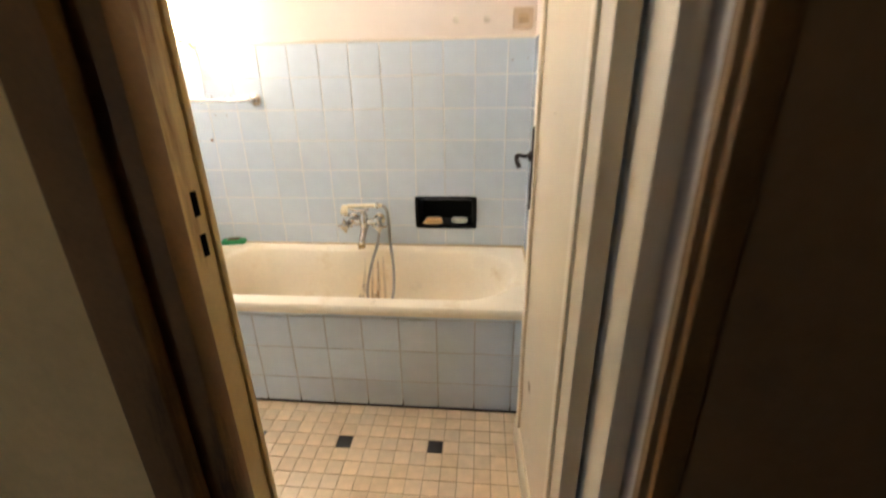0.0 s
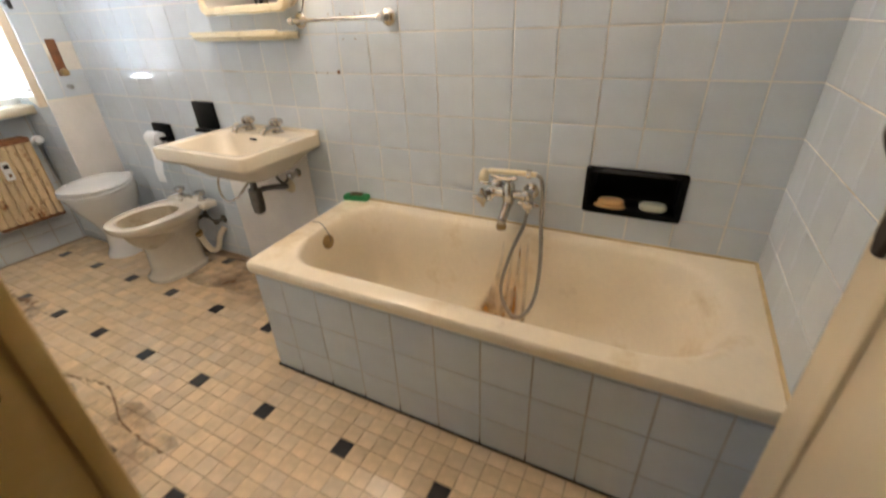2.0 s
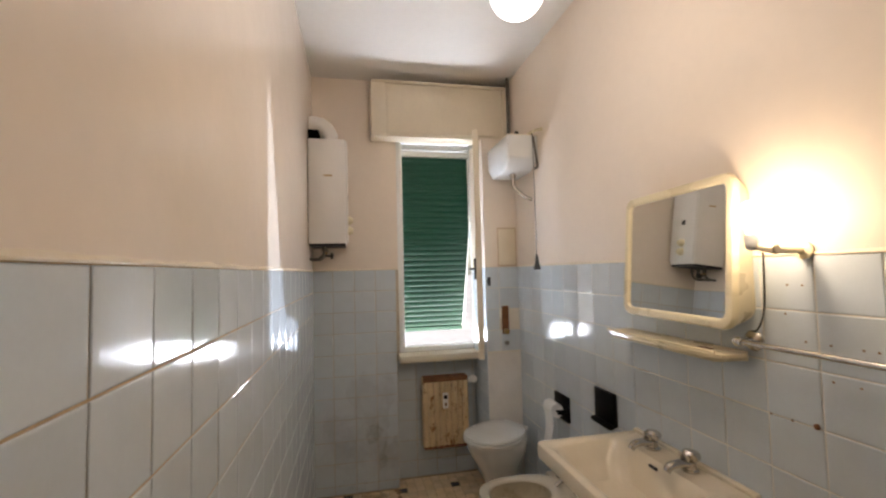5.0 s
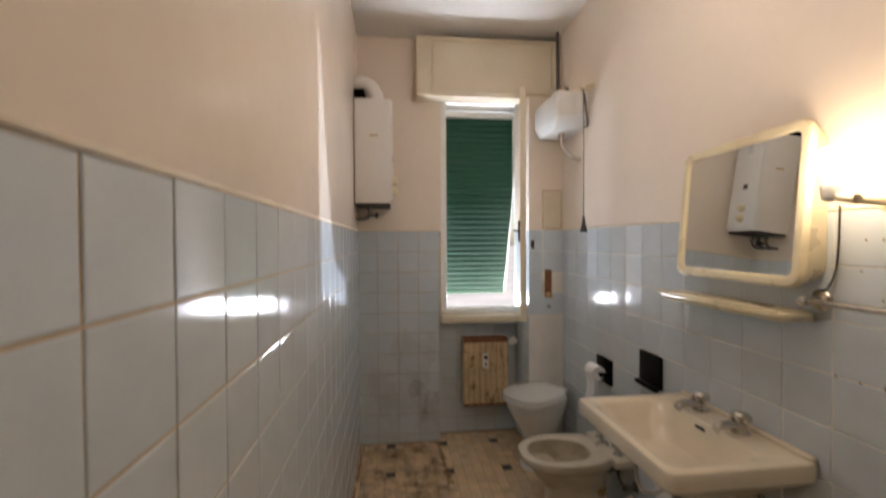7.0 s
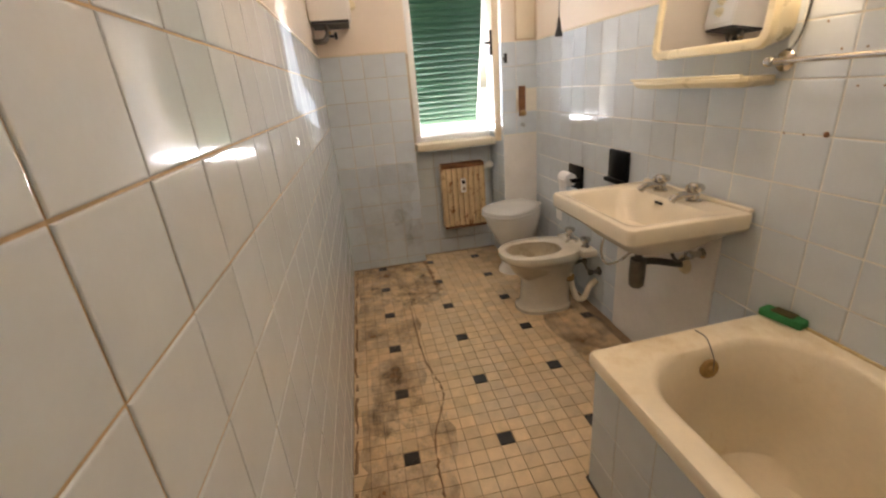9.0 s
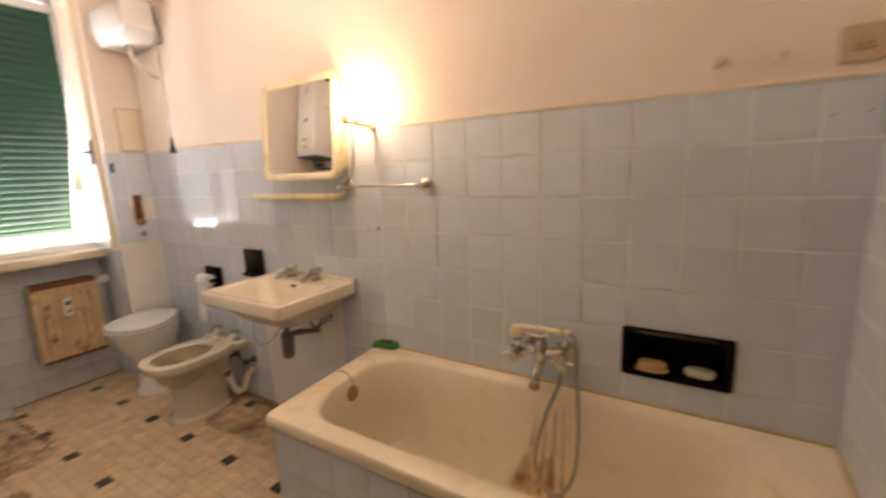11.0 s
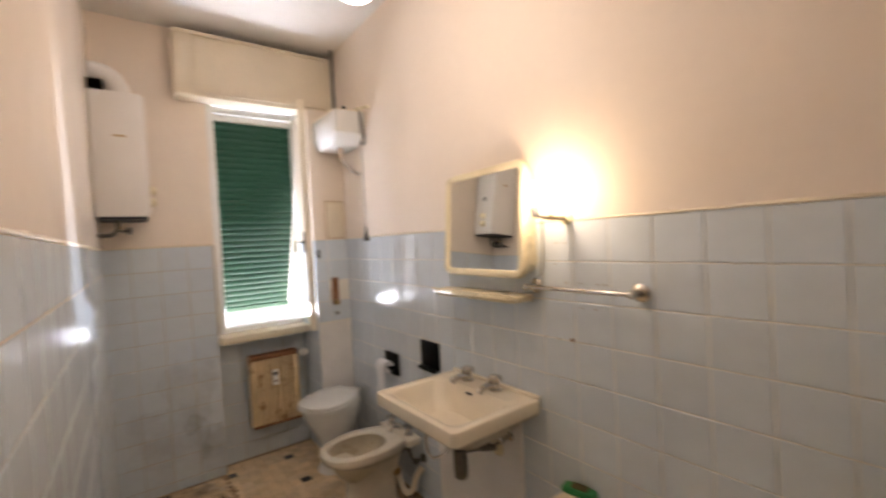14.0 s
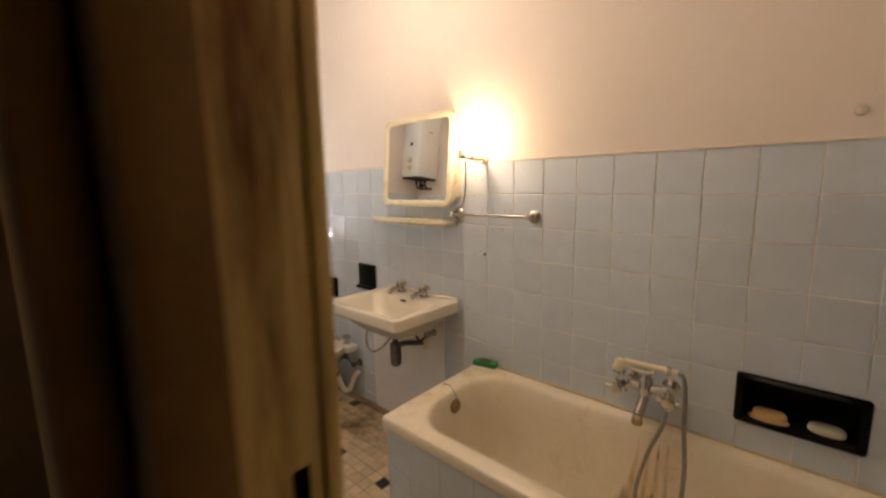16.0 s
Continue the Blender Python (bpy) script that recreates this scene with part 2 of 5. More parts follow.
def block(*a, **k):
    return box(bmesh.new(), *a, **k)


def loft(bm, rings, caps=(True, True), index=0):
    """Skins a row of closed rings that have equal counts."""
    rows = [[bm.verts.new(p) for p in r] for r in rings]
    n = len(rows[0])
    for a, b in zip(rows, rows[1:]):
        for i in range(n):
            f = bm.faces.new((a[i], a[(i + 1) % n], b[(i + 1) % n], b[i]))
            f.material_index = index
    if caps[0]:
        bm.faces.new(rows[0][::-1])
    if caps[1]:
        bm.faces.new(rows[-1])
    return bm


def oval(cx, cy, z, rx, ry, p=2.0, n=40):
    out = []
    for i in range(n):
        a = 2 * math.pi * i / n
        c, s = math.cos(a), math.sin(a)
        out.append((cx + rx * math.copysign(abs(c) ** (2 / p), c), cy + ry * math.copysign(abs(s) ** (2 / p), s), z))
    return out


def rrect(x0, x1, y0, y1, z, r, k=8):
    out = []
    for cx, cy, a0 in ((x1 - r, y1 - r, 0), (x0 + r, y1 - r, 90), (x0 + r, y0 + r, 180), (x1 - r, y0 + r, 270)):
        for i in range(k):
            a = radians(a0 + 90 * i / (k - 1))
            out.append((cx + r * math.cos(a), cy + r * math.sin(a), z))
    return out


def lathe(bm, profile, m=None, n=24, index=0):
    """Turns (radius, height) pairs round the z axis."""
    before = set(bm.verts)
    loft(bm, [[(r * math.cos(2 * math.pi * i / n), r * math.sin(2 * math.pi * i / n), z) for i in range(n)] for r, z in profile], index=index)
    if m is not None:
        bmesh.ops.transform(bm, matrix=m, verts=[v for v in bm.verts if v not in before])
    return bm


def smooth_line(points, steps=8):
    """A Catmull-Rom line through a few points."""
    p = [Vector(q) for q in points]
    p = [p[0] * 2 - p[1], *p, p[-1] * 2 - p[-2]]
    out = []
    for a, b, c, d in zip(p, p[1:], p[2:], p[3:]):
        for i in range(steps):
            t = i / steps
            out.append(0.5 * (2 * b + (c - a) * t + (2 * a - 5 * b + 4 * c - d) * t * t + (3 * b - a - 3 * c + d) * t ** 3))
    return [*out, p[-2]]


def tube(bm, points, r, n=10, steps=8, index=0):
    """A round pipe along a smooth line; r may be a pair for a taper."""
    line = smooth_line(points, steps)
    up = Vector((0.13, 0.27, 0.95))
    rings = []
    for i, p in enumerate(line):
        d = (line[min(i + 1, len(line) - 1)] - line[max(i - 1, 0)]).normalized()
        a = d.cross(up)
        a = a.normalized() if a.length > 1e-4 else Vector((1, 0, 0))
        b = a.cross(d)
        rad = r if not isinstance(r, tuple) else r[0] + (r[1] - r[0]) * i / (len(line) - 1)
        rings.append([p + rad * (math.cos(2 * math.pi * j / n) * a + math.sin(2 * math.pi * j / n) * b) for j in range(n)])
    return loft(bm, rings, index=index)


def solid(name, bm, mats, smooth=35):
    me = bpy.data.meshes.new(name)
    bmesh.ops.recalc_face_normals(bm, faces=bm.faces)
    bm.to_mesh(me)
    bm.free()
    for m in mats if isinstance(mats, (list, tuple)) else (mats,):
        me.materials.append(m)
    if smooth:
        me.shade_smooth()
        me.set_sharp_from_angle(angle=radians(smooth))
    return new(name, me)


def part(name, bm, material, parent, label=""):
    ob = solid(name, bm, material)
    ob.parent = parent
    return tagged(ob, label)


def thing(name, label, category, m=None, group=""):
    ob = new(name)
    ob.empty_display_size = 0.05
    if m is not None:
        ob.matrix_world = m
    return tagged(ob, label, category, group)


def setting(name, bm, mats, label, category, smooth=0):
    return tagged(solid(name, bm, mats, smooth), label, category, kind="structure")


# ---- structure ----
T, H = 1.56, 2.97          # tile line and ceiling
XE, XW, XJ = 0.57, -3.42, -3.29   # east wall, window wall, its thicker stretch
YS, YH = -1.455, -1.59      # south wall inside and towards the hall
XC, YC = -3.08, -0.25      # pipe chase in the corner


def wall_box(bm, x0, x1, y0, y1, top=H):
    box(bm, x0, x1, y0, y1, -0.02, T, 1)
    box(bm, x0, x1, y0, y1, T, top, 0)


bm = bmesh.new()
NX0, NX1, NZ0, NZ1 = 0.0, 0.305, 0.66, 0.815      # soap niche
for x0, x1, z0, z1, k in ((-3.65, NX0, -0.02, T, 1), (NX1, 0.72, -0.02, T, 1), (NX0, NX1, -0.02, NZ0, 1), (NX0, NX1, NZ1, T, 1), (-3.65, 0.72, T, H, 0)):
    box(bm, x0, x1, 0, 0.12, z0, z1, k)
box(bm, NX0 - 0.02, NX1 + 0.02, 0.12, 0.16, NZ0 - 0.02, NZ1 + 0.02, 1)
wall_north = setting("wall_north", bm, (PLASTER, GROUT), "cream painted wall above pale blue glazed tiles", "wall")
bm = bmesh.new()
wall_box(bm, XE, 0.72, YS - 0.03, 0)
wall_east = setting("wall_east", bm, (PLASTER, GROUT), "cream painted wall above pale blue glazed tiles", "wall")
bm = bmesh.new()
wall_box(bm, -3.65, -0.245, YH, YS)
box(bm, 0.612, 0.72, YH, YS - 0.002, -0.02, H, 0)
box(bm, -0.245, 0.612, YH, YS - 0.002, 2.095, H, 0)
wall_south = setting("wall_south", bm, (PLASTER_GLOSS, GROUT_DIRTY), "glossy cream painted wall above blue tiles with a door opening", "wall")
WY0, WY1, WZ0, WZ1 = -0.84, -0.19, 0.93, 2.62      # window opening
bm = bmesh.new()
for y0, y1, z0, z1, k in ((YS, WY0, -0.02, T, 1), (YS, WY0, T, H, 0), (WY1, 0, -0.02, T, 1), (WY1, 0, T, H, 0), (WY0, WY1, -0.02, WZ0, 1), (WY0, WY1, WZ1, H, 0)):
    box(bm, -3.66, XW, y0, y1, z0, z1, k)
wall_box(bm, XW, XJ, YS, WY0 - 0.03)
wall_west = setting("wall_west", bm, (PLASTER, GROUT_BROWN), "cream wall above blue tiles with a tall narrow window", "wall")
pipe_chase = setting("pipe_chase", block(XW, XC, YC, 0, T, 2.5), PLASTER, "boxed-in pipe shaft in the corner, partly tiled, patched below", "pipe chase")
part("tile_bed", block(XW, XC, YC, 0, 0.95, T), GROUT, pipe_chase)
part("patched_base", block(XW, XC, YC, 0, -0.02, 0.95), PATCH, pipe_chase, "smooth patched plaster")
setting("ceiling", block(-3.7, 0.8, -1.6, 0.15, H, H + 0.12), CEILING, "off-white painted plaster ceiling", "ceiling")
floor = setting("floor", block(XW - 0.05, 0.72, YH, 0.05, -0.12, -0.004), FLOOR_GROUT, "worn mosaic tile floor with small black squares", "floor")
setting("hall_floor", block(-2.0, 2.2, -3.6, YH, -0.12, 0.0), HALL_FLOOR, "dark hall floor", "floor")
setting("hall_ceiling", block(-2.0, 2.2, -3.6, -1.6, H, H + 0.1), HALL_PAINT, "dim hall ceiling", "ceiling")
bm = block(-2.0, -0.245, YH - 0.02, YH, 0, H)
box(bm, -0.245, 0.612, YH - 0.02, YH, 2.16, H)
setting("wall_hall_front", bm, HALL_PAINT, "grimy beige hall wall with small dark specks", "wall")
# the unlit look of this wall is put into its dark paint
setting("wall_hall_side", block(0.612, 2.2, YH - 0.02, YH, 0, H), HALL_SHADED, "brown hall wall, darkened for its shade", "wall")
# unseen back walls; the open slot is added to let sky light in
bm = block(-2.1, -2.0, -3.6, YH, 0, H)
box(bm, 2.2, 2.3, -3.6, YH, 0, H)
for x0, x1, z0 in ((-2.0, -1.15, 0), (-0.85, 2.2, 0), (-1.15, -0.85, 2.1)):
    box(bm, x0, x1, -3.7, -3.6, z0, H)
setting("wall_hall_back", bm, HALL_SHADED, "unseen brown hall walls with a slot added for sky light", "wall")

# ---- door frame and door ----
door_frame = thing("door_frame", "yellowed painted wooden door frame, stained brown and worn", "door frame")
door_frame["kind"] = "structure"
part("jamb", block(-0.245, -0.140, -1.552, -1.4575, 0, 2.09, bevel=0.007), FRAME_PAINT, door_frame, "yellowed jamb with brown stains")
part("door_stop", block(-0.245, -0.120, -1.605, -1.5515, 0, 2.06, bevel=0.008), FRAME_BROWN_SHADE, door_frame, "worn stop, stained brown and darkened for shade")
part("bead", block(-0.150, -0.1335, -1.477, -1.459, 0, 2.06, bevel=0.005), FRAME_PAINT, door_frame)
part("hall_casing", block(-0.250, -0.165, YH - 0.055, YH - 0.018, 0, 2.16, bevel=0.008), FRAME_BROWN_SHADE, door_frame, "brown hall-side casing, darkened for shade")
part("jamb", block(0.562, 0.608, -1.565, -1.474, 0, 2.09, bevel=0.016), DOOR_PAINT, door_frame, "rounded cream jamb")
part("hall_casing", block(0.622, 0.664, YH - 0.04, YH - 0.018, 0, 2.16, bevel=0.006), FRAME_BROWN_SHADE, door_frame)
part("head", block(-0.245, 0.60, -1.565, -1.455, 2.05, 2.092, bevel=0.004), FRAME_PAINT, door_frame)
part("hall_casing", block(-0.285, 0.635, YH - 0.045, YH + 0.008, 2.16, 2.24, bevel=0.008), FRAME_BROWN_SHADE, door_frame)
for z0, z1 in ((1.172, 1.216), (1.099, 1.141)):
    part("strike_hole", block(-0.145, -0.1385, -1.506, -1.490, z0, z1, bevel=0.002), VOID, door_frame, "dark latch mortise in the jamb")

DY0, DY1, DX0, DX1 = -1.468, -0.785, 0.518, 0.556
door = thing("door", "cream painted panel door standing open against the wall", "door", pose(DX1, DY0, 0, 0, 0, 2.0) @ pose(-DX1, -DY0, 0))
door["kind"] = "structure"
part("leaf", block(DX0, DX1, DY0, DY1, 0.012, 2.045, bevel=0.004), DOOR_PAINT, door)
bm = bmesh.new()
for y in (DY0 + 0.07, DY1 - 0.115):
    box(bm, DX0 - 0.009, DX0 + 0.002, y, y + 0.028, 0.14, 1.96, bevel=0.005)
for z in (0.14, 1.94):
    box(bm, DX0 - 0.009, DX0 + 0.002, DY0 + 0.07, DY1 - 0.087, z, z + 0.028, bevel=0.005)
part("moulding", bm, DOOR_PAINT, door, "raised bead round the panels")
part("kick_board", block(DX0 - 0.007, DX0 + 0.001, DY0 + 0.005, DY1 - 0.005, 0.014, 0.12, bevel=0.003), DOOR_PAINT, door)
PY = -0.828
plate = part("handle_plate", loft(bmesh.new(), [[(x, PY + a * w, b) for a, b in ((-1, 1.025), (-0.5, 1.0), (0.5, 1.0), (1, 1.025), (1, 1.215), (0.5, 1.235), (0, 1.25), (-0.5, 1.235), (-1, 1.215))] for x, w in ((DX0, 0.023), (DX0 - 0.004, 0.023), (DX0 - 0.009, 0.016))]), BRONZE, door, "long dark bronze back plate")
bm = tube(bmesh.new(), [(DX0, PY, 1.165), (DX0 - 0.030, PY, 1.165), (DX0 - 0.046, PY - 0.006, 1.169), (DX0 - 0.054, PY - 0.018, 1.166), (DX0 - 0.053, PY - 0.032, 1.152), (DX0 - 0.046, PY - 0.040, 1.138)], (0.0058, 0.0072), 12)
lathe(bm, [(0.016, 0), (0.017, 0.006), (0.011, 0.012)], pose(DX0 - 0.006, PY, 1.165, 0, -90, 0), 16)
part("lever", bm, BRONZE, plate)
part("keyhole", lathe(bmesh.new(), [(0.006, 0), (0.006, 0.002)], pose(DX0 - 0.0075, PY, 1.075, 0, -90, 0), 12), BLACK, plate)

# ---- outside ----
GROUND = mat("outdoor_ground", (0.42, 0.41, 0.38), 0.9, vary=0.25, scale=0.2)
setting("ground", block(-400, 400, -400, 400, -3.3, -3.0), GROUND, "pale ground outside the window", "ground")

# ---- window ----
window = thing("window_1", "tall narrow window with its single casement open inward", "window")
window["kind"] = "structure"
bm = bmesh.new()
for y0, y1, z0, z1 in ((WY0, WY0 + 0.045, WZ0, WZ1), (WY1 - 0.045, WY1, WZ0, WZ1), (WY0 + 0.045, WY1 - 0.045, WZ1 - 0.05, WZ1), (WY0 + 0.045, WY1 - 0.045, WZ0, WZ0 + 0.035)):
    box(bm, XW - 0.075, XW - 0.005, y0, y1, z0, z1, bevel=0.004)
part("frame", bm, WHITE_PAINT, window, "white painted fixed frame")
bm = bmesh.new()
for z in (WZ1 - 0.15, WZ1 - 0.095):
    box(bm, XW - 0.13, XW - 0.09, WY0, WY1, z, z + 0.045, bevel=0.004)
part("shutter_slot_trim", bm, WHITE_PAINT, window, "grooved trim under the roller box")
part("sill", block(XW - 0.06, XJ + 0.02, WY0 - 0.012, WY1 + 0.02, WZ0 - 0.055, WZ0 - 0.002, bevel=0.008), IVORY_BOX, window, "worn stone sill")
part("outer_sill", block(-3.72, XW - 0.07, WY0, WY1, WZ0 - 0.05, WZ0 - 0.004, bevel=0.004), CEMENT, window)
# open casement, hinged by the chase
HX, HY, SW = XW - 0.005, WY1 - 0.005, 0.57
swing = pose(HX, HY, 0, 0, 0, -16.5)
sash = part("casement", bmesh.new(), IVORY_BOX, window, "cream wooden casement swung into the room")
bm = bmesh.new()
Z0, Z1 = WZ0 + 0.02, 2.495
for x0, x1, z0, z1 in ((0, 0.05, Z0, Z1), (SW - 0.05, SW, Z0, Z1), (0.05, SW - 0.05, Z0, Z0 + 0.07), (0.05, SW - 0.05, Z1 - 0.055, Z1)):
    box(bm, x0, x1, -0.018, 0.022, z0, z1, bevel=0.005)
bmesh.ops.transform(bm, matrix=swing, verts=bm.verts)
bm.to_mesh(sash.data)
bm.free()
pane = part("pane", block(0.048, SW - 0.048, -0.001, 0.003, Z0 + 0.068, Z1 - 0.053, m=swing), GLASS, sash, "clear glass")
pane.visible_shadow = False
bm = block(SW - 0.035, SW - 0.015, -0.032, -0.018, 1.48, 1.62, bevel=0.003, m=swing)
tube(bm, [swing @ Vector((SW - 0.025, -0.03, 1.55)), swing @ Vector((SW - 0.025, -0.055, 1.55)), swing @ Vector((SW - 0.06, -0.06, 1.55))], 0.007, 8)
part("latch", bm, BLACK, sash, "dark window latch")

# roller shutter: slats hang straight, the lower half pushed outward
shutter = thing("roller_shutter", "green slatted roller shutter, lowered and propped outward at the bottom", "roller shutter")
SX, SZ = XW - 0.155, WZ1 - 0.12
z, x, k = SZ, SX, 0
lean = 0.0
slat_mesh = None
while z > 1.10:
    lean = 0.0 if z > 2.05 else min(21.0, (2.05 - z) * 60)
    if slat_mesh is None:
        bm = loft(bmesh.new(), [[(0.004 * math.sin(a * math.pi) + d, y, -0.046 * a) for a, d in ((0, 0), (0.25, 0.004), (0.5, 0.005), (0.75, 0.004), (1, 0), (1, -0.005), (0.5, -0.004), (0, -0.005))] for y in (-0.285, 0.285)])
        ob = part("slat", bm, SLAT, shutter)
        slat_mesh = ob.data
    else:
        ob = new("slat", slat_mesh)
        ob.parent = shutter
    ob.matrix_basis = pose(x, (WY0 + WY1) / 2, z, 0, lean, 0)
    step = 0.0463 if z > 1.75 else 0.0472
    z -= step * math.cos(radians(lean))
    x -= step * math.sin(radians(lean))
    k += 1
part("bottom_rail", block(-0.009, 0.009, -0.287, 0.287, -0.04, 0.0, bevel=0.003, m=pose(x, (WY0 + WY1) / 2, z, 0, 19, 0)), SLAT, shutter)
for y in (WY0 + 0.03, WY1 - 0.03):
    part("guide", block(SX - 0.02, SX + 0.02, y - 0.012, y + 0.012, 1.98, SZ + 0.03, bevel=0.002), WHITE_PAINT, shutter, "white side guide")
    top, low = Vector((SX, y, 1.98)), Vector((x, y, z))
    part("arm", tube(bmesh.new(), [top, (top + low) / 2, low], 0.009, 8, 2), WHITE_PAINT, shutter, "thin side arm")

shutter_box = thing("shutter_box", "cream painted wooden roller shutter box under the ceiling", "shutter box")
part("body", block(XJ, -3.15, -1.04, 0.0, 2.51, 2.90, bevel=0.006), IVORY_BOX, shutter_box)
part("body_back", block(XW, XJ, WY0 - 0.012, 0.0, 2.63, 2.90), IVORY_BOX, shutter_box)
part("front_panel", block(-3.15, -3.138, -0.925, -0.07, 2.535, 2.875, bevel=0.003), IVORY_BOX, shutter_box, "removable front panel")
part("end_board", block(-3.15, -3.132, -1.035, -0.935, 2.515, 2.895, bevel=0.003), IVORY_BOX, shutter_box)
part("end_board", block(-3.15, -3.132, -0.06, -0.012, 2.515, 2.895, bevel=0.003), IVORY_BOX, shutter_box)
part("cover_strip", block(-3.155, -3.136, -1.035, -0.012, 2.897, 2.918, bevel=0.003), IVORY_BOX, shutter_box)
setting("beam_pipe", tube(bmesh.new(), [(-3.10, -0.03, 2.97), (-3.10, -0.03, 2.8), (-3.10, -0.03, 2.46)], 0.012, 10, 2), DULL_METAL, "thin dark pipe in the corner", "pipe", 35)

# ---- bath ----
def tub_ring(x0, x1, y0, y1, z, rw, re, k=8):
    out = []
    for cx, cy, r, a0 in ((x1 - re, y1 - re, re, 0), (x0 + rw, y1 - rw, rw, 90), (x0 + rw, y0 + rw, rw, 180), (x1 - re, y0 + re, re, 270)):
        for i in range(k):
            t = radians(a0 + 90 * i / (k - 1))
            out.append((cx + r * math.cos(t), cy + r * math.sin(t), z))
    return out


bath = thing("bathtub", "cream enamel built-in bathtub with rust streaks below the tap", "bathtub")
BX0, BX1, BY0, BZ = -1.112, XE - 0.004, -0.655, 0.527
rings = [rrect(BX0 + 0.004, BX1, BY0 + 0.004, -0.004, BZ - 0.045, 0.012), rrect(BX0, BX1, BY0, -0.004, BZ - 0.03, 0.018), rrect(BX0, BX1, BY0, -0.004, BZ - 0.012, 0.02),
         rrect(BX0 + 0.006, BX1, BY0 + 0.006, -0.004, BZ - 0.003, 0.02), rrect(BX0 + 0.018, BX1, BY0 + 0.016, -0.004, BZ, 0.02), tub_ring(-1.025, 0.515, -0.590, -0.052, BZ + 0.002, 0.17, 0.262), tub_ring(-1.01, 0.50, -0.580, -0.06, BZ - 0.004, 0.17, 0.255),
         tub_ring(-1.0, 0.485, -0.572, -0.068, BZ - 0.02, 0.17, 0.25), tub_ring(-0.98, 0.44, -0.558, -0.08, BZ - 0.12, 0.165, 0.235), tub_ring(-0.955, 0.37, -0.545, -0.095, BZ - 0.25, 0.16, 0.21),
         tub_ring(-0.93, 0.28, -0.53, -0.11, BZ - 0.36, 0.15, 0.19), tub_ring(-0.88, 0.20, -0.50, -0.145, BZ - 0.405, 0.13, 0.15), tub_ring(-0.78, 0.08, -0.42, -0.22, BZ - 0.415, 0.08, 0.08)]
RISE = 0.022      # the rim climbs this much from the front to the wall
rings = [[(x, y, z + RISE * (y - BY0) / -BY0) for x, y, z in r] for r in rings]
part("tub", loft(bmesh.new(), rings, (False, True)), ENAMEL, bath)
part("front_wall", block(BX0 + 0.018, BX1, BY0 + 0.022, BY0 + 0.06, 0, BZ - 0.04), APRON_GROUT, bath, "tiled front apron")
part("end_wall", block(BX0 + 0.018, BX0 + 0.05, BY0 + 0.06, -0.004, 0, BZ - 0.04), APRON_GROUT, bath, "tiled end apron")
part("overflow", lathe(bmesh.new(), [(0.031, 0), (0.031, 0.004), (0.026, 0.009), (0.012, 0.009), (0.010, 0.014), (0.004, 0.016)], pose(-0.983, -0.335, 0.481, 0, 83, 0), 24), BRASS, bath, "tarnished overflow rose")
part("plug_chain", tube(bmesh.new(), [(-0.967, -0.335, 0.483), (-0.975, -0.33, 0.516), (-1.01, -0.32, 0.546), (-1.05, -0.30, 0.544), (-1.09, -0.30, 0.5415)], 0.0016, 6), DULL_METAL, bath)
part("drain", lathe(bmesh.new(), [(0.03, 0), (0.03, 0.003), (0.02, 0.004)], pose(-0.72, -0.32, 0.1265), 20), DULL_METAL, bath)
part("seal", block(BX0 + 0.02, XE - 0.002, -0.012, -0.0015, BZ + RISE - 0.003, BZ + RISE + 0.007, bevel=0.003), SEAL, bath, "stained sealant against the tiles")
part("seal", loft(bmesh.new(), [[(XE - 0.014, y, BZ + z - 0.004), (XE - 0.002, y, BZ + z - 0.004), (XE - 0.002, y, BZ + z + 0.008), (XE - 0.009, y, BZ + z + 0.005)] for y, z in ((BY0 + 0.01, 0.0), (-0.012, RISE))]), SEAL, bath, "yellowed sealant against the tiles")
# rust streaks, thin films on the enamel under the tap
STREAK = mat("rust_streak", (0.70, 0.34, 0.06), 0.4, vary=0.45, scale=18)
nst, lst = STREAK.node_tree.nodes, STREAK.node_tree.links
clear = nst.new("ShaderNodeBsdfTransparent")
fade = nst.new("ShaderNodeTexNoise")
fade.inputs["Scale"].default_value, fade.inputs["Detail"].default_value = 22, 8
tc = nst.new("ShaderNodeTexCoord")
stretch = nst.new("ShaderNodeMapping")
stretch.inputs["Scale"].default_value = (1.6, 1, 0.35)
lst.new(tc.outputs["Object"], stretch.inputs["Vector"])
lst.new(stretch.outputs[0], fade.inputs["Vector"])
across = nst.new("ShaderNodeSeparateXYZ")
lst.new(tc.outputs["UV"], across.inputs[0])
edge_fade = nst.new("ShaderNodeMapRange")
edge_fade.interpolation_type = "SMOOTHSTEP"
lst.new(across.outputs["X"], edge_fade.inputs["Value"])
soft_noise = nst.new("ShaderNodeMapRange")
soft_noise.inputs["From Min"].default_value, soft_noise.inputs["From Max"].default_value = 0.30, 0.70
soft_noise.inputs["To Min"].default_value, soft_noise.inputs["To Max"].default_value = 0.02, 0.62
lst.new(fade.outputs["Fac"], soft_noise.inputs["Value"])
cut = nst.new("ShaderNodeMath")
cut.operation = "MULTIPLY"
lst.new(edge_fade.outputs["Result"], cut.inputs[0])
lst.new(soft_noise.outputs["Result"], cut.inputs[1])
mixs = nst.new("ShaderNodeMixShader")
lst.new(cut.outputs[0], mixs.inputs[0])
lst.new(clear.outputs[0], mixs.inputs[1])
lst.new(nst["Principled BSDF"].outputs[0], mixs.inputs[2])
lst.new(mixs.outputs[0], nst["Material Output"].inputs[0])


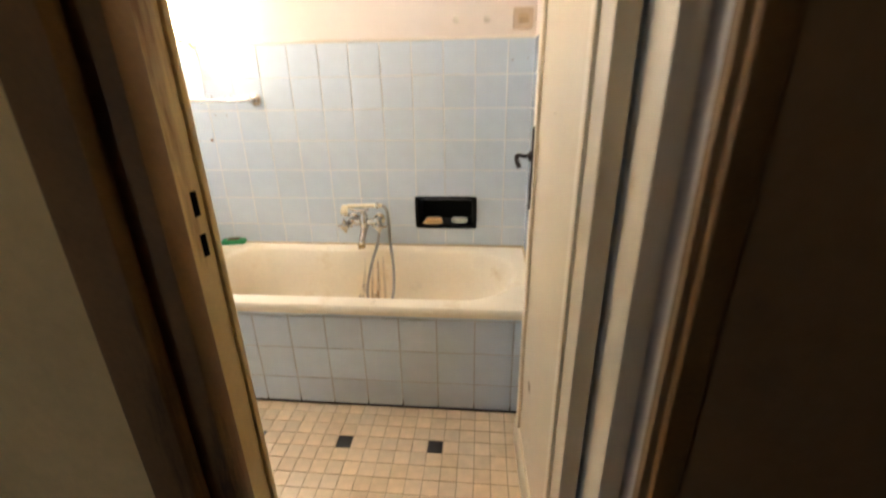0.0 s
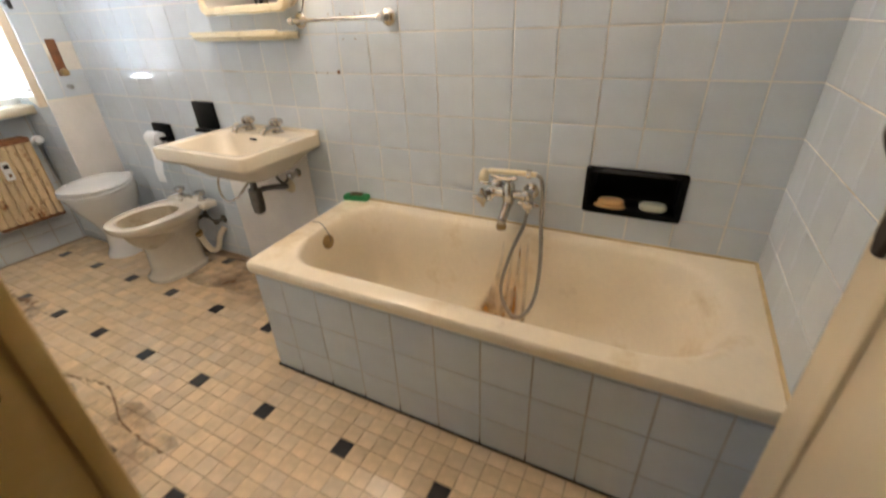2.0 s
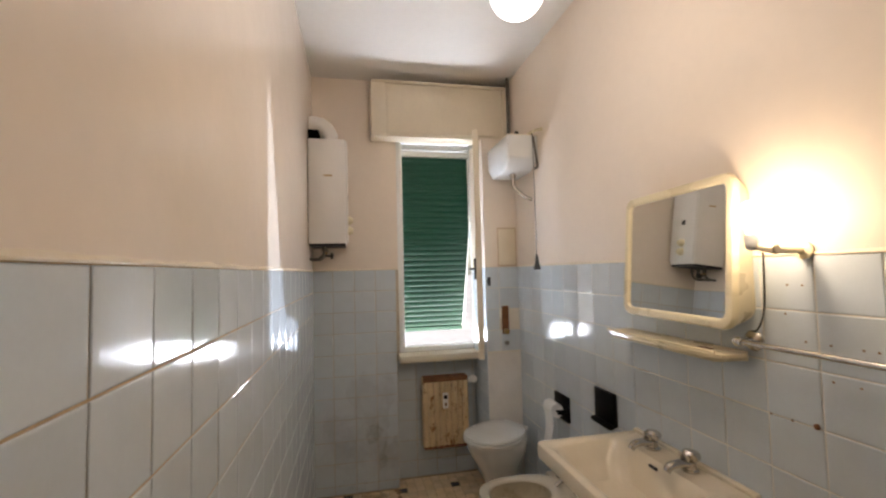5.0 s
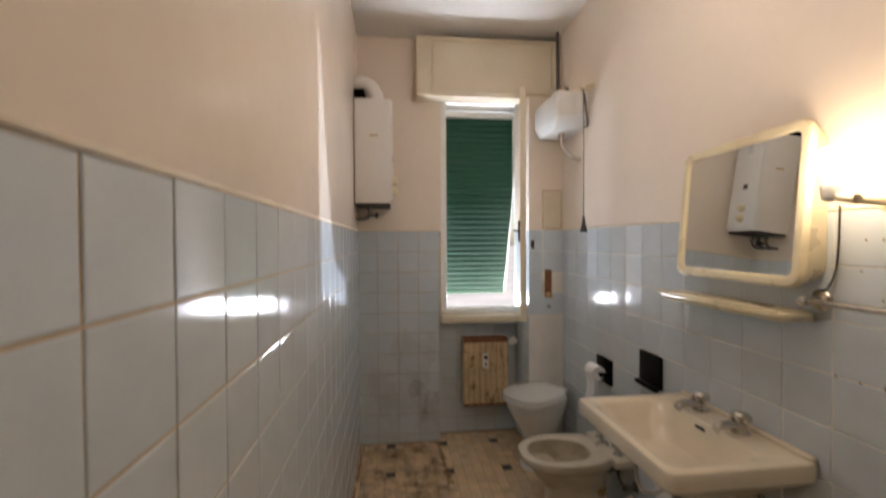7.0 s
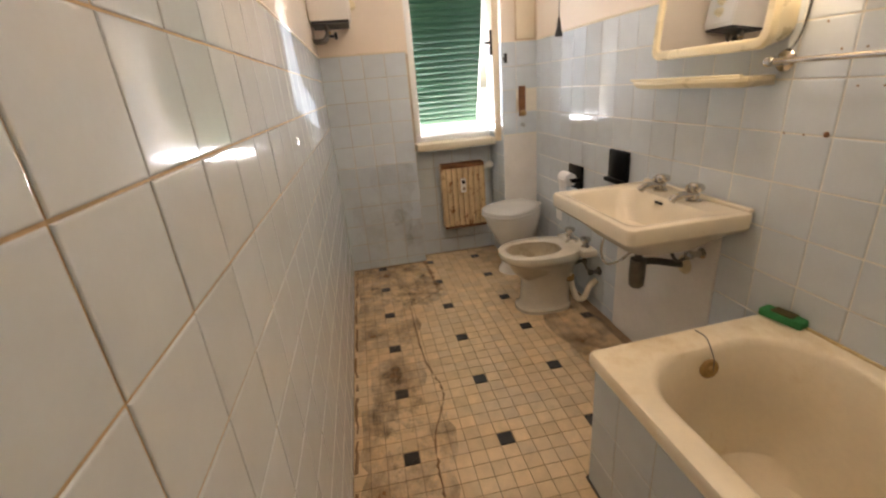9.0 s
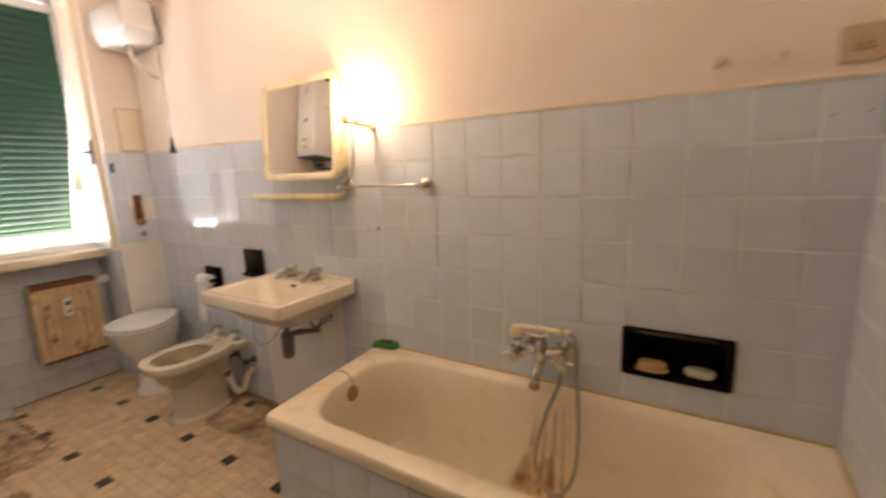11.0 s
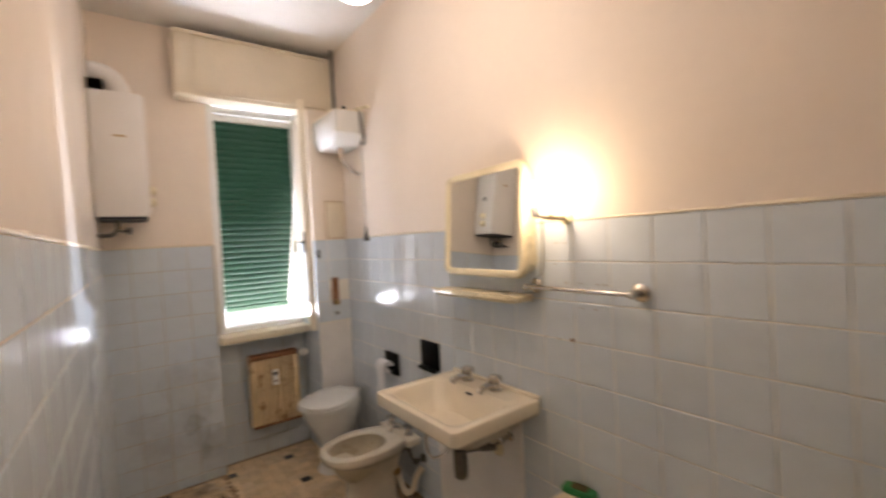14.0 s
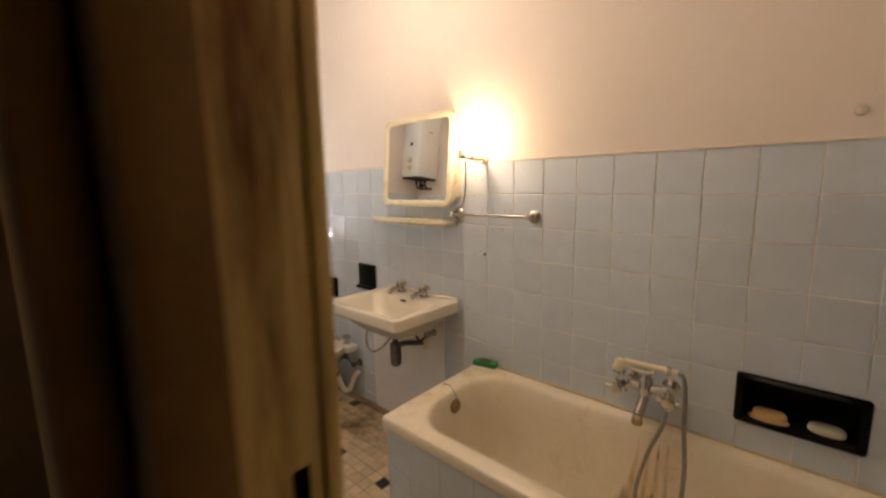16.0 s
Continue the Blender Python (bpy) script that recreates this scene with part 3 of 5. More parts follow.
def inner_y(z):
    """The bath's inner back face at a height."""
    d = BZ + RISE * 0.85 - z
    return -0.066 - 0.030 * max(0, d - 0.02) / 0.23 - 0.004 if d < 0.36 else -0.112 - (d - 0.36) * 0.8


for cx, w0, w1, z1, drift in ((-0.185, 0.006, 0.016, 0.515, 0.01), (-0.215, 0.005, 0.030, 0.50, -0.01), (-0.245, 0.006, 0.014, 0.515, -0.03), (-0.285, 0.005, 0.030, 0.50, -0.07), (-0.30, 0.006, 0.075, 0.36, -0.05), (-0.235, 0.02, 0.12, 0.30, -0.04)):
    bm = bmesh.new()
    uv = bm.loops.layers.uv.new("across")
    strength = {}
    rows = []
    for i in range(13):
        s = i / 12
        z = z1 + (0.145 - z1) * s
        c, w = cx + drift * s * s, w0 + (w1 - w0) * s
        row = [bm.verts.new((c + w * e, inner_y(z) - 0.003, z)) for e in (-1, -0.5, 0, 0.5, 1)]
        for v, k in zip(row, (0, 0.7, 1, 0.7, 0)):
            strength[v] = k * (0.25 if i in (0, 12) else 1.0)
        rows.append(row)
    for a, b in zip(rows, rows[1:]):
        for i in range(4):
            f = bm.faces.new((a[i], a[i + 1], b[i + 1], b[i]))
            for lp in f.loops:
                lp[uv].uv = (strength[lp.vert], 0)
    part("rust_streak", bm, STREAK, bath, "brown rust streak down the enamel")

# bath mixer with hand shower
mixer = thing("bath_mixer", "old chrome wall bath mixer with cradled hand shower", "tap")
bm = bmesh.new()
for x in (-0.345, -0.205):
    lathe(bm, [(0.032, 0), (0.032, 0.006), (0.02, 0.014), (0.014, 0.016), (0.014, 0.05), (0.022, 0.052), (0.022, 0.075), (0.014, 0.08)], pose(x, -0.005, 0.70, 90, 0, 0), 20)
tube(bm, [(-0.36, -0.065, 0.70), (-0.275, -0.065, 0.70), (-0.19, -0.065, 0.70)], 0.018, 14, 2)
lathe(bm, [(0.02, 0), (0.024, 0.02), (0.024, 0.075), (0.017, 0.085), (0.013, 0.11)], pose(-0.275, -0.07, 0.66), 18)
part("body", bm, CHROME, mixer)
part("spout", tube(bmesh.new(), [(-0.275, -0.072, 0.675), (-0.278, -0.088, 0.645), (-0.282, -0.11, 0.615), (-0.285, -0.115, 0.585)], (0.019, 0.017), 14), CHROME, mixer, "limescaled chrome spout")
part("spout_tip", lathe(bmesh.new(), [(0.019, 0), (0.02, 0.012), (0.018, 0.022)], pose(-0.285, -0.115, 0.572), 16), BRASS, mixer)
for x in (-0.365, -0.185):
    bm = lathe(bmesh.new(), [(0.012, 0), (0.012, 0.02), (0.02, 0.022), (0.024, 0.035), (0.02, 0.048), (0.01, 0.052)], pose(x, -0.08, 0.695, 100, 0, 0), 16)
    for a in (0, 90, 180, 270):
        lathe(bm, [(0.007, 0), (0.009, 0.02), (0.005, 0.03)], pose(x, -0.115, 0.69, 100, 0, 0) @ pose(0, 0, 0, 90, 0, 0) @ pose(0, 0, 0, 0, a, 0) @ pose(0, 0, 0.01), 8)
    part("handle", bm, CHROME, mixer, "chrome cross handle")
bm = tube(bmesh.new(), [(-0.275, -0.075, 0.745), (-0.275, -0.085, 0.765), (-0.29, -0.09, 0.772)], 0.009, 10)
tube(bm, [(-0.34, -0.09, 0.775), (-0.31, -0.09, 0.768), (-0.27, -0.09, 0.768), (-0.24, -0.09, 0.775)], 0.008, 10)
part("cradle", bm, CHROME, mixer)
hand = part("hand_shower", tube(bmesh.new(), [(-0.345, -0.095, 0.792), (-0.25, -0.095, 0.796), (-0.165, -0.095, 0.797)], (0.0115, 0.0095), 16, 3), IVORY, mixer, "cream plastic hand shower")
part("head", lathe(bmesh.new(), [(0.010, 0), (0.017, 0.01), (0.020, 0.040), (0.018, 0.044), (0.004, 0.045)], pose(-0.362, -0.095, 0.797, 180, 10, 0), 20), IVORY, hand)
part("rose_ring", lathe(bmesh.new(), [(0.020, 0), (0.022, 0.004), (0.022, 0.012), (0.012, 0.013)], pose(-0.363, -0.095, 0.755, 180, 10, 0), 20), CHROME, hand)
part("collar", lathe(bmesh.new(), [(0.016, 0), (0.016, 0.015)], pose(-0.20, -0.095, 0.7965, 0, 90, 0), 16), CHROME, hand)
part("hose", tube(bmesh.new(), [(-0.168, -0.095, 0.797), (-0.148, -0.098, 0.785), (-0.138, -0.10, 0.73), (-0.135, -0.105, 0.62), (-0.118, -0.135, 0.46), (-0.12, -0.18, 0.33), (-0.155, -0.21, 0.255), (-0.21, -0.205, 0.25), (-0.262, -0.165, 0.325), (-0.245, -0.12, 0.46), (-0.20, -0.10, 0.60), (-0.195, -0.075, 0.685)], 0.0075, 10, 10), HOSE, mixer, "grey flexible shower hose")

sponge = thing("sponge", "green kitchen sponge lying on the bath rim", "sponge")
sm = pose(-1.045, -0.03, BZ + RISE + 0.001, 0, 0, 12)
part("foam", block(-0.062, 0.062, -0.024, 0.024, 0, 0.026, bevel=0.006, m=sm), SPONGE, sponge)
part("scouring_pad", block(-0.03, 0.032, -0.018, 0.018, 0.0255, 0.032, bevel=0.002, m=sm), SPONGE_TOP, sponge, "worn brown pad")

# soap niche
niche = thing("soap_niche", "black glazed soap niche set into the tiles", "soap niche")
def niche_ring(grow, y, r=0.012):
    return [(p[0], y, p[1]) for p in rrect(NX0 - grow, NX1 + grow, NZ0 - grow, NZ1 + grow, 0, r, 6)]


part("recess", loft(bmesh.new(), [niche_ring(-0.003, 0.118), niche_ring(-0.003, -0.006), niche_ring(-0.010, -0.009), niche_ring(-0.014, 0.0), niche_ring(-0.017, 0.098), niche_ring(-0.030, 0.104)]), BLACK_GLAZE, niche)
part("rim", loft(bmesh.new(), [niche_ring(-0.002, -0.004), niche_ring(0.007, -0.0045), niche_ring(0.010, -0.009), niche_ring(0.005, -0.0155), niche_ring(-0.006, -0.014), niche_ring(-0.010, -0.0085)], (False, False)), BLACK_GLAZE, niche, "rolled black rim")
part("top_lip", tube(bmesh.new(), [(NX0 + 0.035, -0.008, NZ1 - 0.004), (NX0 + 0.09, -0.026, NZ1 + 0.001), (NX0 + 0.155, -0.031, NZ1 + 0.003), (NX1 - 0.09, -0.026, NZ1 + 0.001), (NX1 - 0.035, -0.008, NZ1 - 0.004)], 0.0055, 10), BLACK, niche, "curled grip lip, worn pale on top")
for x, m, lab in ((0.085, SOAP, "tan used soap bar in the niche"), (0.225, SOAP_PALE, "pale greenish used soap bar in the niche")):
    tagged(solid("soap", loft(bmesh.new(), [oval(x, 0.016, NZ0 + 0.0185 + h, 0.045 * w, 0.026 * w, 2.6, 28) for h, w in ((0, 0.85), (0.005, 1), (0.017, 1), (0.023, 0.85), (0.025, 0.5))]), m), lab, "soap")

tagged(solid("soap_residue", loft(bmesh.new(), [oval(0.082, 0.012, NZ0 + 0.0145 + h, 0.056 * w, 0.030 * w, 2.3, 28) for h, w in ((0, 0.95), (0.002, 1), (0.005, 0.9))]), SOAP), "melted yellow soap residue under the tan soap bar", "soap residue")

# ---- washbasin ----
basin = thing("washbasin", "cream ceramic wall-hung washbasin with two old taps", "sink")
SX0, SX1, SY0, SZT = -1.80, -1.222, -0.468, 0.852
rings = [rrect(SX0 + 0.16, SX1 - 0.16, SY0 + 0.17, -0.10, 0.675, 0.07), rrect(SX0 + 0.11, SX1 - 0.11, SY0 + 0.12, -0.07, 0.70, 0.08), rrect(SX0 + 0.05, SX1 - 0.05, SY0 + 0.06, -0.02, 0.765, 0.06), rrect(SX0 + 0.014, SX1 - 0.014, SY0 + 0.014, -0.006, 0.785, 0.03),
         rrect(SX0 + 0.002, SX1 - 0.002, SY0 + 0.002, -0.006, 0.798, 0.028), rrect(SX0, SX1, SY0, -0.006, SZT - 0.012, 0.028), rrect(SX0 + 0.004, SX1 - 0.004, SY0 + 0.004, -0.006, SZT - 0.003, 0.027), rrect(SX0 + 0.013, SX1 - 0.013, SY0 + 0.013, -0.006, SZT, 0.024),
         rrect(SX0 + 0.045, SX1 - 0.045, SY0 + 0.04, -0.125, SZT - 0.004, 0.05), rrect(SX0 + 0.055, SX1 - 0.055, SY0 + 0.05, -0.135, SZT - 0.014, 0.055), rrect(SX0 + 0.085, SX1 - 0.085, SY0 + 0.075, -0.15, SZT - 0.07, 0.07), rrect(SX0 + 0.13, SX1 - 0.13, SY0 + 0.11, -0.165, SZT - 0.125, 0.07), rrect(SX0 + 0.21, SX1 - 0.21, SY0 + 0.16, -0.19, SZT - 0.145, 0.05)]
part("bowl", loft(bmesh.new(), rings), CERAMIC, basin)
part("upstand", block(SX0 + 0.01, SX1 - 0.01, -0.03, -0.006, SZT - 0.004, SZT + 0.012, bevel=0.006), CERAMIC, basin)
part("overflow_slot", block(-1.545, -1.505, -0.147, -0.139, SZT - 0.028, SZT - 0.018, bevel=0.002), BLACK, basin, "dark overflow slot")
part("drain", lathe(bmesh.new(), [(0.03, 0), (0.03, 0.003), (0.02, 0.004), (0.018, 0.001)], pose(-1.51, -0.28, SZT - 0.144), 20), DULL_METAL, basin)
for x in (-1.615, -1.43):
    bm = lathe(bmesh.new(), [(0.027, 0), (0.027, 0.006), (0.020, 0.011), (0.018, 0.032), (0.014, 0.036)], pose(x, -0.072, SZT - 0.002), 18)
    tube(bm, [(x, -0.072, SZT + 0.022), (x, -0.11, SZT + 0.027), (x, -0.150, SZT + 0.022), (x, -0.164, SZT + 0.006)], (0.016, 0.012), 12)
    tap = part("tap", bm, CHROME, basin, "tarnished chrome pillar tap")
    bm = lathe(bmesh.new(), [(0.012, 0), (0.022, 0.004), (0.029, 0.012), (0.029, 0.024), (0.021, 0.033), (0.008, 0.035)], pose(x, -0.070, SZT + 0.032, -8, 0, 0), 18)
    for a in range(0, 360, 60):
        lathe(bm, [(0.007, 0), (0.009, 0.006), (0.008, 0.018), (0.003, 0.022)], pose(x + 0.024 * math.cos(radians(a)), -0.072 + 0.024 * math.sin(radians(a)), SZT + 0.038), 8)
    part("handle", bm, CHROME, tap)
waste = part("trap", lathe(bmesh.new(), [(0.016, 0.20), (0.016, 0.13), (0.031, 0.128), (0.032, 0.05), (0.029, 0.01), (0.02, 0.0), (0.003, -0.004)][::-1], pose(-1.53, -0.205, 0.472), 20), DULL_METAL, basin, "grey bottle trap")
bm = tube(bmesh.new(), [(-1.53, -0.205, 0.585), (-1.525, -0.14, 0.582), (-1.51, -0.06, 0.565), (-1.50, -0.01, 0.555)], 0.015, 12)
part("waste_pipe", bm, DULL_METAL, basin)
part("wall_rose", lathe(bmesh.new(), [(0.04, 0), (0.04, 0.006), (0.03, 0.018), (0.017, 0.022)], pose(-1.50, -0.006, 0.555, 90, 0, 0), 20), IVORY, basin, "cream pipe rose")
for x, a in ((-1.42, -0.07), (-1.60, -0.03)):
    bm = lathe(bmesh.new(), [(0.028, 0), (0.028, 0.005), (0.012, 0.01), (0.012, 0.05), (0.018, 0.052), (0.018, 0.07), (0.004, 0.074)], pose(x, -0.005, 0.705 + a, 90, 0, 0), 16)
    part("stop_valve", bm, CHROME, basin)
part("supply_hose", tube(bmesh.new(), [(-1.42, -0.06, 0.635), (-1.455, -0.085, 0.60), (-1.49, -0.09, 0.635), (-1.47, -0.085, 0.70), (-1.43, -0.075, 0.80)], 0.007, 10), DULL_METAL, basin)
part("supply_hose", tube(bmesh.new(), [(-1.575, -0.07, 0.675), (-1.575, -0.19, 0.625), (-1.59, -0.25, 0.575), (-1.64, -0.28, 0.548), (-1.70, -0.27, 0.570), (-1.735, -0.24, 0.630), (-1.73, -0.20, 0.70), (-1.69, -0.14, 0.77), (-1.615, -0.075, 0.82)], 0.0065, 10), CHROME, basin, "thin looped chrome supply pipe")
setting("wall_patch", block(-1.975, -1.345, -0.0115, 0.002, 0.0, 0.74, bevel=0.0015), PATCH, "smooth white patch on the wall below the washbasin", "wall patch")

# ---- bidet ----
bidet = thing("bidet", "cream ceramic bidet with exposed waste pipes behind", "bidet")
CX = -2.295


def egg(cx, y0, y1, z, half, back=0.8, n=40):
    """A bidet or bowl outline: round at y0, squarer and narrower towards y1."""
    out = []
    for i in range(n):
        a = 2 * math.pi * i / n
        s, c = math.sin(a), math.cos(a)
        y = (y0 + y1) / 2 + (y1 - y0) / 2 * math.copysign(abs(s) ** (0.85 if s < 0 else 0.6), s)
        out.append((cx + half * math.copysign(abs(c) ** 0.85, c) * (1 - (1 - back) * max(0, s)), y, z))
    return out


RB = 0.392
rings = [egg(CX - 0.01, -0.455, -0.115, 0.0, 0.125, 0.95), egg(CX - 0.01, -0.455, -0.115, 0.020, 0.125, 0.95), egg(CX - 0.01, -0.440, -0.12, 0.030, 0.108, 0.95), egg(CX - 0.01, -0.425, -0.12, 0.06, 0.098, 0.95), egg(CX - 0.008, -0.420, -0.11, 0.17, 0.096, 0.95), egg(CX - 0.005, -0.430, -0.09, 0.270, 0.104, 0.92), egg(CX, -0.470, -0.07, 0.308, 0.130, 0.85), egg(CX, -0.522, -0.05, 0.333, 0.158, 0.78),
         egg(CX, -0.548, -0.05, 0.350, 0.176, 0.74), egg(CX, -0.557, -0.05, RB - 0.02, 0.182, 0.72), egg(CX, -0.554, -0.05, RB - 0.004, 0.180, 0.72), egg(CX, -0.546, -0.06, RB, 0.172, 0.72), egg(CX, -0.510, -0.185, RB - 0.002, 0.128, 0.85), egg(CX, -0.503, -0.190, RB - 0.010, 0.121, 0.85)]
part("body", loft(bmesh.new(), rings, (True, False)), CERAMIC_GREY, bidet)
rings = [egg(CX, -0.503, -0.190, RB - 0.010, 0.121, 0.85), egg(CX, -0.505, -0.188, RB - 0.026, 0.124, 0.85), egg(CX, -0.497, -0.195, RB - 0.085, 0.118, 0.85), egg(CX, -0.47, -0.22, RB - 0.14, 0.10, 0.85), egg(CX, -0.43, -0.26, RB - 0.18, 0.065, 0.9)]
part("basin", loft(bmesh.new(), rings, (False, True)), SHADED_BOWL, bidet, "yellow-stained inner bowl, its shade put into the colour")
part("tap_deck", block(CX - 0.175, CX + 0.175, -0.125, -0.03, RB - 0.042, RB + 0.003, bevel=0.014), CERAMIC_GREY, bidet)
for x in (CX - 0.085, CX + 0.105):
    bm = lathe(bmesh.new(), [(0.024, 0), (0.024, 0.005), (0.016, 0.012), (0.014, 0.03), (0.026, 0.034), (0.03, 0.045), (0.026, 0.058), (0.01, 0.063)], pose(x, -0.075, RB + 0.002), 18)
    part("tap", bm, CHROME, bidet, "tarnished chrome tap")
part("spout", tube(bmesh.new(), [(CX + 0.01, -0.08, RB), (CX + 0.01, -0.085, RB + 0.02), (CX + 0.01, -0.12, RB + 0.028), (CX + 0.01, -0.15, RB + 0.01)], 0.009, 10), CHROME, bidet)
part("bolt", lathe(bmesh.new(), [(0.009, 0), (0.009, 0.004), (0.004, 0.008)], pose(CX + 0.085, -0.335, 0.018), 10), DULL_METAL, bidet)
part("waste_trap", tube(bmesh.new(), [(CX + 0.02, -0.20, 0.26), (CX + 0.06, -0.15, 0.22), (CX + 0.085, -0.13, 0.12), (CX + 0.10, -0.11, 0.07), (CX + 0.12, -0.08, 0.075), (CX + 0.13, -0.05, 0.15), (CX + 0.14, -0.012, 0.19)], 0.018, 12), IVORY_BOX, bidet, "dirty cream waste trap")
part("trap_nut", lathe(bmesh.new(), [(0.025, 0), (0.027, 0.006), (0.027, 0.022), (0.02, 0.026)], pose(CX + 0.068, -0.145, 0.19, 15, 25, 0), 14), BRASS, bidet)
for dx in (-0.02, 0.15):
    part("stop_valve", lathe(bmesh.new(), [(0.026, 0), (0.026, 0.005), (0.011, 0.01), (0.011, 0.045), (0.017, 0.047), (0.017, 0.065), (0.004, 0.07)], pose(CX + dx, -0.005, 0.25, 90, 0, 0), 14), DULL_METAL, bidet)
part("supply_pipe", tube(bmesh.new(), [(CX + 0.15, -0.045, 0.25), (CX + 0.14, -0.075, 0.27), (CX + 0.11, -0.08, 0.31), (CX + 0.105, -0.078, 0.37)], 0.007, 8), DULL_METAL, bidet)
part("supply_pipe", tube(bmesh.new(), [(CX - 0.02, -0.045, 0.25), (CX - 0.04, -0.075, 0.27), (CX - 0.08, -0.08, 0.31), (CX - 0.085, -0.078, 0.37)], 0.007, 8), DULL_METAL, bidet)

# ---- toilet ----
toilet = thing("toilet", "white ceramic toilet with the grey-white lid closed", "toilet", pose(-2.882, -0.26, 0, 0, 0, 30))
ZS = 0.46
rings = [egg(0, -0.12, 0.15, 0.0, 0.105, 0.9), egg(0, -0.12, 0.15, 0.02, 0.105, 0.9), egg(0, -0.095, 0.13, 0.06, 0.085, 0.9), egg(0, -0.09, 0.13, 0.16, 0.08, 0.9), egg(0, -0.125, 0.15, 0.25, 0.108, 0.9), egg(0, -0.18, 0.19, 0.34, 0.15, 0.85), egg(0, -0.215, 0.21, ZS - 0.045, 0.168, 0.8), egg(0, -0.225, 0.21, ZS - 0.02, 0.17, 0.8), egg(0, -0.22, 0.21, ZS - 0.012, 0.165, 0.8)]
part("bowl", loft(bmesh.new(), rings), CERAMIC_WHITE, toilet)
part("seat_ring", loft(bmesh.new(), [egg(0, -0.232, 0.17, ZS - 0.012, 0.175, 0.82), egg(0, -0.24, 0.175, ZS - 0.004, 0.181, 0.82), egg(0, -0.236, 0.175, ZS + 0.010, 0.177, 0.82)]), SEAT_PLASTIC, toilet)
part("lid", loft(bmesh.new(), [egg(0, -0.232, 0.18, ZS + 0.013, 0.173, 0.82), egg(0, -0.24, 0.183, ZS + 0.018, 0.180, 0.82), egg(0, -0.235, 0.18, ZS + 0.03, 0.175, 0.82), egg(0, -0.19, 0.14, ZS + 0.038, 0.15, 0.82), egg(0, -0.10, 0.06, ZS + 0.041, 0.08, 0.9)]), SEAT_PLASTIC, toilet, "closed grey-white plastic lid")
for x in (-0.07, 0.07):
    part("hinge", lathe(bmesh.new(), [(0.014, 0), (0.014, 0.05)], pose(x - 0.025, 0.185, ZS + 0.016, 0, 90, 0), 12), SEAT_PLASTIC, toilet)
part("waste_bend", tube(bmesh.new(), [(0.02, 0.12, 0.13), (0.05, 0.15, 0.11), (0.075, 0.165, 0.06), (0.08, 0.17, 0.0)], 0.045, 14), BLACK, toilet, "dark waste bend behind the pan")

# high cistern
cistern = thing("cistern", "cream and grey high-level toilet cistern on the wall", "cistern")
QX0, QX1, QY0, QZ0, QZ1 = -3.075, -2.66, -0.21, 2.188, 2.395
part("tank", loft(bmesh.new(), [rrect(QX0 + 0.03, QX1 - 0.13, QY0 + 0.03, -0.003, QZ0, 0.018), rrect(QX0 + 0.02, QX1 - 0.10, QY0 + 0.018, -0.003, QZ0 + 0.010, 0.018), rrect(QX0 + 0.006, QX1 - 0.022, QY0 + 0.005, -0.003, QZ0 + 0.05, 0.02), rrect(QX0, QX1 - 0.004, QY0, -0.003, QZ0 + 0.066, 0.016), rrect(QX0, QX1, QY0, -0.003, QZ1 - 0.006, 0.014), rrect(QX0 + 0.004, QX1 - 0.004, QY0 + 0.004, -0.003, QZ1, 0.012)]), CERAMIC_WHITE, cistern)
part("lid", block(QX0 + 0.006, QX1 - 0.006, QY0 + 0.006, -0.003, QZ1 - 0.001, QZ1 + 0.008, bevel=0.003), CERAMIC, cistern, "thin cream lid")
for y in (-0.135, -0.045):
    part("bracket_lug", lathe(bmesh.new(), [(0.016, 0), (0.017, 0.012), (0.011, 0.026), (0.004, 0.028)], pose(QX1 - 0.03, y, QZ1 + 0.004), 14), BLACK, cistern, "black lever lug")
bm = tube(bmesh.new(), [(QX1 - 0.12, -0.06, QZ1 + 0.01), (QX1 + 0.02, -0.055, QZ1 + 0.014), (QX1 + 0.15, -0.05, QZ1 - 0.01)], 0.010, 8, 2)
part("lever", bm, IVORY, cistern, "cream flush lever arm")
bm = tube(bmesh.new(), [(-2.84, -0.11, QZ0 + 0.01), (-2.84, -0.11, QZ0 - 0.05), (-2.83, -0.10, QZ0 - 0.10), (-2.79, -0.06, QZ0 - 0.16), (-2.77, -0.008, QZ0 - 0.19)], 0.013, 14)
lathe(bm, [(0.021, 0), (0.021, 0.025), (0.014, 0.03)], pose(-2.84, -0.11, QZ0 - 0.028), 14)
part("flush_pipe", bm, CHROME, cistern, "bent chrome flush pipe")
part("feed_pipe", tube(bmesh.new(), [(QX1 + 0.006, -0.04, QZ1 - 0.01), (QX1 + 0.012, -0.03, QZ1 - 0.10), (QX1 + 0.012, -0.02, QZ1 - 0.20), (QX1 - 0.03, -0.02, QZ0 + 0.0)], 0.007, 8), DULL_METAL, cistern)
chain = part("pull_chain", tube(bmesh.new(), [(QX1 + 0.02, -0.05, QZ1 + 0.008), (QX1 + 0.022, -0.05, 2.0), (QX1 + 0.022, -0.05, 1.62)], 0.002, 6, 3), CORD, cistern, "thin dark pull cord")
part("pull_handle", lathe(bmesh.new(), [(0.021, 0), (0.022, 0.01), (0.012, 0.05), (0.007, 0.09), (0.004, 0.10)], pose(QX1 + 0.022, -0.05, 1.535), 14), BLACK, chain, "black tapered pull handle")

